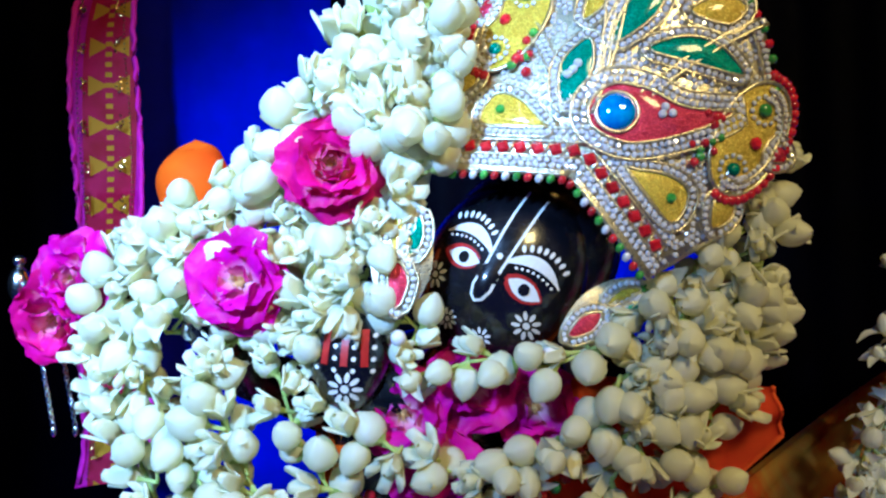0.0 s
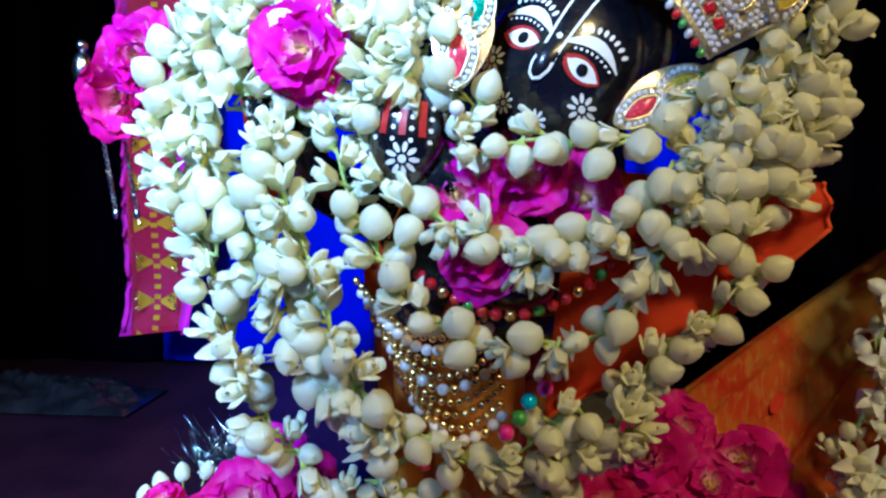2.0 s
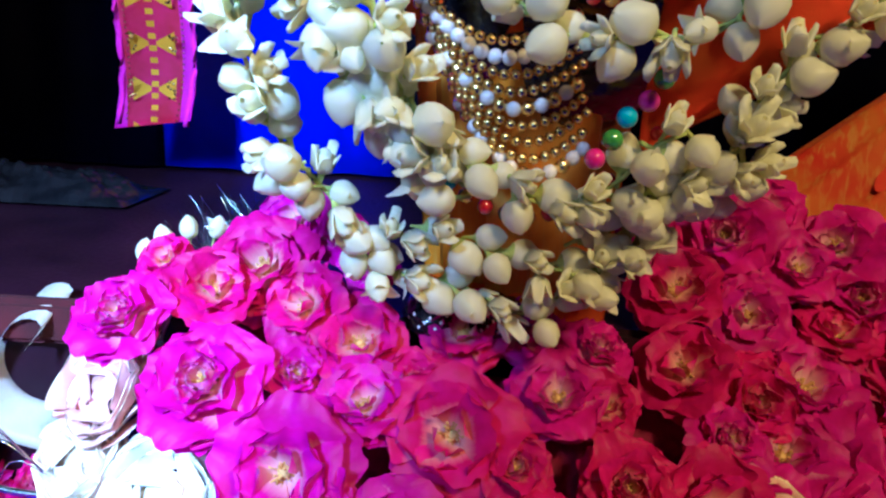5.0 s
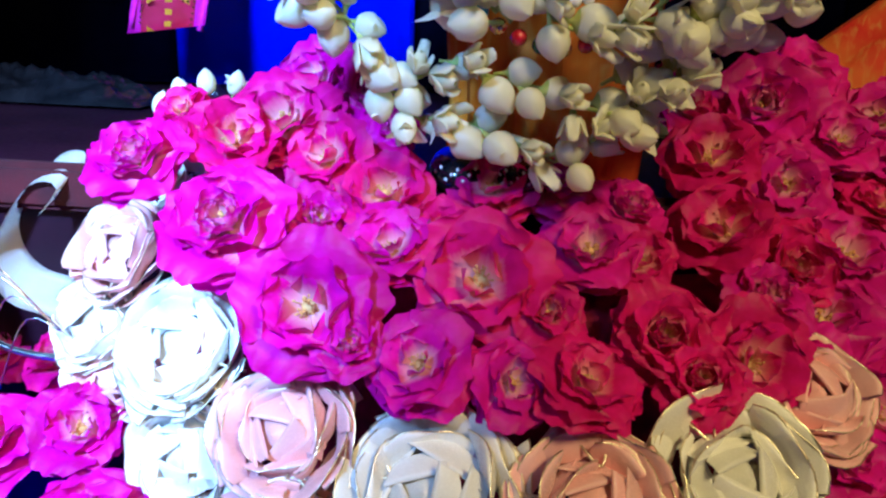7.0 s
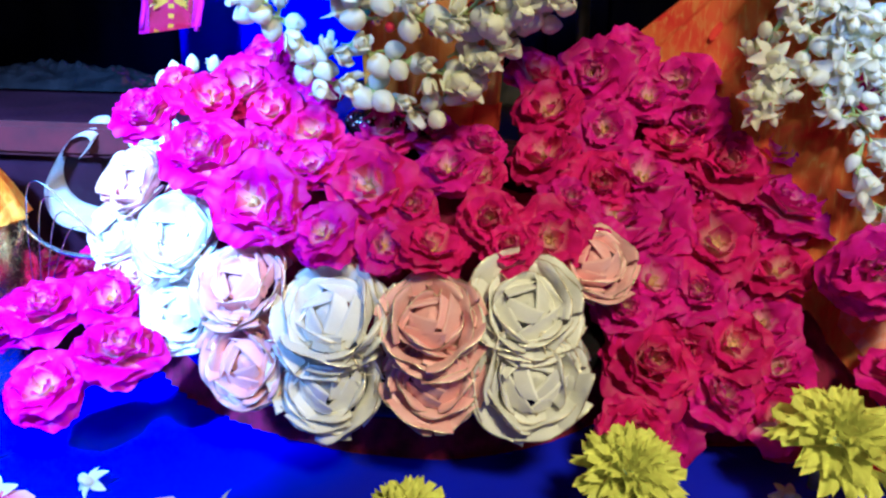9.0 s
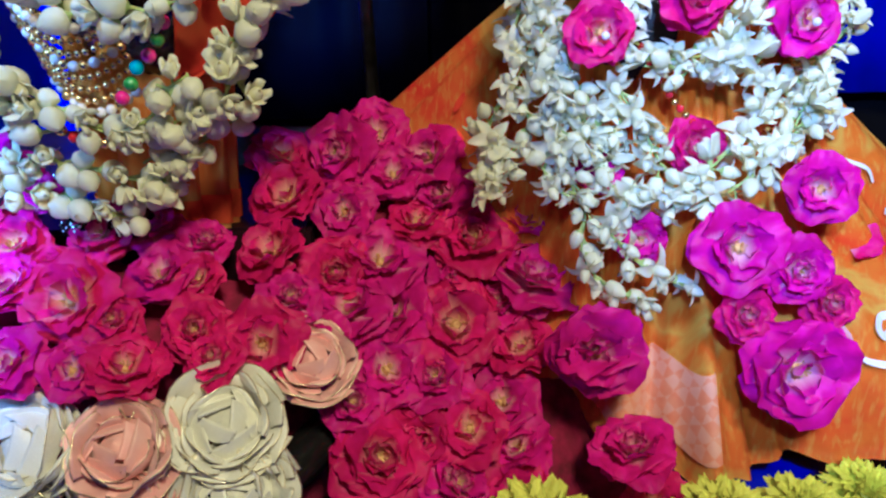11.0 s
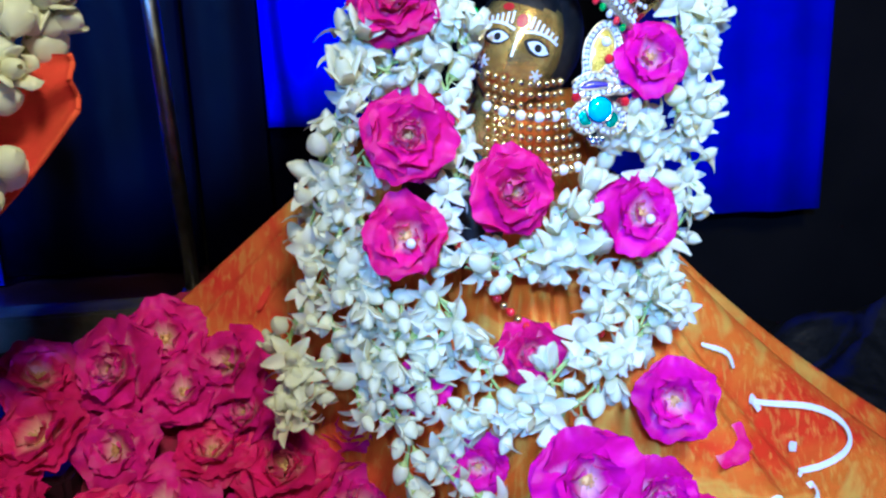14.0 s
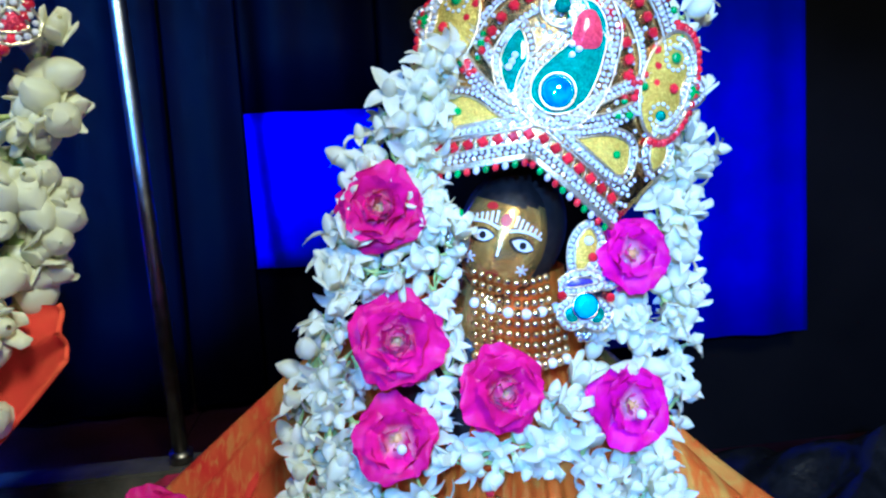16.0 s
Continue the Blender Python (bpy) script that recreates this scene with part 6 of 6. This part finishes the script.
loop_line = spline([(-0.235, 0.545, 0.115), (-0.275, 0.545, 0.125), (-0.285, 0.55, 0.16), (-0.262, 0.555, 0.195), (-0.238, 0.55, 0.197), (-0.252, 0.545, 0.178)], 0.006)
grid(bm, 4, len(loop_line) - 1, lambda u, v: loop_line[min(len(loop_line) - 1, round(v * (len(loop_line) - 1)))] + Vector((0.004 * (u - 0.5), 0.03 * (u - 0.5), 0.014 * (u - 0.5) + 0.003 * math.sin(v * 9))))
bmesh.ops.solidify(bm, geom=bm.faces[:], thickness=0.0008)
bow = solid("satin_bow", bm, SATIN_WHITE, "loose loop of white satin ribbon", "ribbon", smooth=True)
bm = bmesh.new()
tube(bm, spline([(-0.20, 0.50, 0.10), (-0.26, 0.50, 0.105), (-0.31, 0.515, 0.13), (-0.36, 0.53, 0.135)], 0.008), 0.0022, 7)
part("silver_cord", bm, SILVER, bow, "twisted silver cord")
for k in range(4):
    bm = bmesh.new()
    tube(bm, spline([(-0.215, 0.49, 0.12), (-0.235 - 0.01 * k, 0.485, 0.13 + 0.012 * k), (-0.255 - 0.006 * k, 0.48, 0.085 - 0.01 * k)], 0.006), 0.0005, 4)
    part("thread", bm, SILVER, bow)


def marigold(p, size, spin):
    ob = root("marigold", facing(p, (0, -0.45, 1), spin), "lemon yellow marigold lying on the cloth", "marigold", "marigolds")
    r = random.Random(int(spin * 999))
    for ring in range(5):
        n = 15 - 2 * ring
        for k in range(n):
            c = new("petal", MARI[(k + ring) % 2])
            c.parent = ob
            c.matrix_basis = Matrix.Scale(size / 0.07, 4) @ pose(0, 0, 0.003 * ring, 0, 0, 360 * k / n + 17 * ring + r.uniform(-8, 8)) @ pose(0, 0.004, 0, 6 + 17 * ring + r.uniform(-8, 8), r.uniform(-15, 15), 0) @ Matrix.Scale(1 - 0.13 * ring, 4)
    return ob


MARI = [petal_mesh("petal", 0.032, 0.017, 0.3, 0.25, 0.10, MARIGOLD, 80 + k, 6, 5) for k in range(2)]
for i, (x, y, z, s) in enumerate([(0.331, 0.391, 0.036, 0.088), (0.456, 0.405, 0.034, 0.072), (0.512, 0.416, 0.032, 0.066), (0.193, 0.354, 0.026, 0.072), (0.060, 0.322, 0.0, 0.066), (0.575, 0.450, 0.02, 0.064), (0.400, 0.425, 0.006, 0.055)]):
    ob = marigold((x, y, z), s, 0.5 + i)
    bm = bmesh.new()
    tube(bm, [(0, 0, -0.05), (0, 0, -0.02), (0, 0, 0.002)], lambda t: 0.004 + 0.011 * t, 10)
    part("calyx", bm, STALK, ob, "green calyx")

# loose petals
for i, (x, y, z) in enumerate([(0.300, 0.425, 0.03), (0.352, 0.385, 0.046), (-0.10, 0.35, -0.014), (-0.20, 0.345, -0.014), (0.612, 0.52, 0.10), (0.588, 0.548, 0.19), (0.575, 0.505, 0.13)]):
    ob = new("fallen_petal", KINDS[i % 6][0][i][0])
    ob.matrix_basis = facing((x, y, z), (rnd.uniform(-0.5, 0.5), -0.6, 0.8), rnd.uniform(0, 6))
    tagged(ob, "single fallen pink rose petal", "petal", "fallen petals")
for i, (x, y) in enumerate([(-0.065, 0.345), (-0.165, 0.36), (-0.22, 0.34), (-0.255, 0.375), (0.31, 0.40), (0.60, 0.43)]):
    ob = new("fallen_flower", STARS[i % 3])
    ob.matrix_basis = facing((x, y, -0.014), (rnd.uniform(-0.8, 0.8), -0.5, 0.6), rnd.uniform(0, 6))
    tagged(ob, "single white jasmine flower fallen on the cloth", "flower", "fallen flowers")

# brass jar with an orange cloth top
jar = root("brass_jar", Matrix.Translation((-0.335, 0.50, -0.02)), "polished brass jar with a yellow cloth over it", "jar")
bm = bmesh.new()
prof = [(0.030, 0.0), (0.040, 0.01), (0.036, 0.03), (0.046, 0.07), (0.050, 0.11), (0.042, 0.15), (0.030, 0.165), (0.034, 0.175)]
grid(bm, 32, len(prof) - 1, lambda u, v: (prof[round(v * (len(prof) - 1))][0] * math.cos(6.2832 * u), prof[round(v * (len(prof) - 1))][0] * math.sin(6.2832 * u), prof[round(v * (len(prof) - 1))][1]), 0, True)
part("body", bm, BRASS, jar)
bm = bmesh.new()
grid(bm, 40, 8, lambda u, v: ((0.006 + 0.040 * v + 0.003 * math.sin(u * 62) * v) * math.cos(6.2832 * u), (0.006 + 0.040 * v + 0.003 * math.sin(u * 62) * v) * math.sin(6.2832 * u), 0.205 - 0.055 * v * v), 0, True)
part("cloth_cover", bm, SARI, jar, "yellow silk cover")

# dark crumpled sheet and silver tinsel on the platform
bm = bmesh.new()
grid(bm, 90, 44, lambda u, v: (-0.60 + 0.27 * u, 0.82 + 0.11 * v, 0.203 + 0.034 * abs(math.sin(3.1416 * u)) ** 0.6 * abs(math.sin(3.1416 * v)) ** 0.7 * (0.7 + 0.6 * noise.noise((u * 7, v * 4, 3)) + 0.35 * abs(noise.noise((u * 22, v * 12, 5))))))
solid("plastic_sheet", bm, BLACK_CLOTH, "crumpled shiny black plastic on the platform", "plastic sheet", smooth=True)
tin = root("tinsel", Matrix.Translation((-0.165, 0.70, 0.2)), "tuft of fine silver tinsel on the platform", "tinsel")
bm = bmesh.new()
for k in range(120):
    a, ln = rnd.uniform(0, 6.28), rnd.uniform(0.02, 0.055)
    x, y = rnd.uniform(-0.04, 0.04), rnd.uniform(-0.03, 0.03)
    d = Vector((math.cos(a) * 0.7, math.sin(a) * 0.7, rnd.uniform(0.2, 1.1)))
    tube(bm, [(x, y, 0.0), Vector((x, y, 0)) + d * ln * 0.5, Vector((x, y, 0)) + d * ln], 0.00035, 3)
part("fringe", bm, SILVER, tin)
for x, y, z in ((-0.16, 0.535, 0.245), (-0.148, 0.54, 0.25), (-0.135, 0.545, 0.25), (-0.172, 0.53, 0.238)):
    ob = new("jasmine_bud", SLIM_BUDS[rnd.randrange(3)])
    ob.matrix_basis = facing((x, y, z), (rnd.uniform(-0.4, 0.4), -0.2, 1), 0)
    tagged(ob, "single white jasmine bud standing among the roses", "bud", "fallen flowers")

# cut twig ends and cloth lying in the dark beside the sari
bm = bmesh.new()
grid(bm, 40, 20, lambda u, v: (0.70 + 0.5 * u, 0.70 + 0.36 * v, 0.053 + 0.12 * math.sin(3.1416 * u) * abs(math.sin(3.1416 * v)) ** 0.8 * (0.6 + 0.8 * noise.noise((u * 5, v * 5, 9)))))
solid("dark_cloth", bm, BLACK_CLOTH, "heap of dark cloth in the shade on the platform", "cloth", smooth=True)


# ---- white scrolls printed on the sari ----
def skirt_at(u, v, off=0.0032):
    p = Vector(skirt(u, v))
    n = (Vector(skirt(u + 0.002, v)) - p).cross(Vector(skirt(u, v + 0.004)) - p).normalized()
    if n.y > 0:
        n = -n
    return p + n * off


def scroll(pts, width, ob):
    """A brush stroke of white print along points (u, v) of the sari."""
    line = [skirt_at(p.x, p.y) for p in spline([(a, b, 0) for a, b in pts], 0.003)]
    bm = bmesh.new()
    left, right = [], []
    for i, p in enumerate(line):
        d = (line[min(i + 1, len(line) - 1)] - line[max(i - 1, 0)]).normalized()
        w = width * (0.55 + 0.45 * math.sin(math.pi * (0.12 + 0.76 * i / max(1, len(line) - 1))))
        side = d.cross(Vector((0.45, -0.75, 0.45))).normalized() * w
        left.append(bm.verts.new(p + side))
        right.append(bm.verts.new(p - side))
    for i in range(len(line) - 1):
        bm.faces.new((left[i], left[i + 1], right[i + 1], right[i]))
    part("printed_scroll", bm, WHITE_PAINT, ob, "white printed scroll")


scroll([(0.795, 0.60), (0.812, 0.63), (0.818, 0.68), (0.80, 0.725), (0.78, 0.735)], 0.0028, sari)
scroll([(0.797, 0.68), (0.793, 0.70)], 0.0050, sari)
scroll([(0.78, 0.735), (0.7575, 0.765), (0.73, 0.765), (0.715, 0.76), (0.7125, 0.735), (0.7175, 0.705), (0.725, 0.70), (0.7225, 0.72)], 0.0028, sari)
scroll([(0.7175, 0.75), (0.7125, 0.79), (0.695, 0.835), (0.68, 0.83), (0.6765, 0.812), (0.675, 0.795)], 0.0030, sari)
scroll([(0.7175, 0.745), (0.707, 0.75), (0.6925, 0.77), (0.6925, 0.79), (0.703, 0.78)], 0.0036, sari)
scroll([(0.795, 0.49), (0.802, 0.51), (0.80, 0.54)], 0.0022, sari)
scroll([(0.7975, 0.59), (0.7955, 0.62)], 0.0036, sari)
scroll([(0.790, 0.415), (0.7975, 0.45)], 0.0022, sari)


def dot(u, v, size, ob, mat):
    """A round red spot of print."""
    p = skirt_at(u, v, 0.003)
    a = (skirt_at(u + 0.004, v, 0.003) - p).normalized()
    b = (skirt_at(u, v + 0.008, 0.003) - p).normalized()
    bm = bmesh.new()
    bm.faces.new([bm.verts.new(p + a * size * math.cos(6.2832 * k / 16) + b * size * math.sin(6.2832 * k / 16)) for k in range(16)])
    part("printed_dot", bm, mat, ob, "red printed dot")


DOT = material("red_print", (0.90, 0.055, 0.001), (0.95, 0.085, 0.002), 200, 0.7)
for u, v, size in ((0.905, 0.650, 0.0085), (0.165, 0.587, 0.0080), (0.185, 0.660, 0.0085), (0.150, 0.80, 0.0080), (0.89, 0.86, 0.0085)):
    dot(u, v, size, sari, DOT)


# woven border panel at the sari's front
bm = bmesh.new()
grid(bm, 24, 14, lambda u, v: skirt_at(0.385 + 0.135 * u, 0.80 + 0.15 * v, 0.0016))
part("border_panel", bm, BORDER, sari, "peach silk border with woven diamonds")


# ---- roses and leaves that fill the heap's gaps ----
taken = [Vector(ob.matrix_basis.translation) for ob in bpy.data.objects if ob.name.startswith("rose") and ob.parent is None]
fill = random.Random(21)
added = 0
for tries in range(4000):
    if added >= 140:
        break
    x, y = fill.uniform(-0.15, 0.35), fill.uniform(0.40, 0.64)
    front = rim(x)
    if y < front + 0.012 or (x < 0.13 and y > 0.54):
        continue
    z = heap(x, y) - 0.004
    p = Vector((x, y, z))
    if z < 0.01 or any((p - q).length < 0.035 for q in taken):
        continue
    taken.append(p)
    roses([(x, y, z - 0.004, fill.uniform(0.054, 0.068))], (0.05, -0.75, 0.8), "open pink rose heaped at the statue's foot", "heap of roses", 0.40)
    added += 1
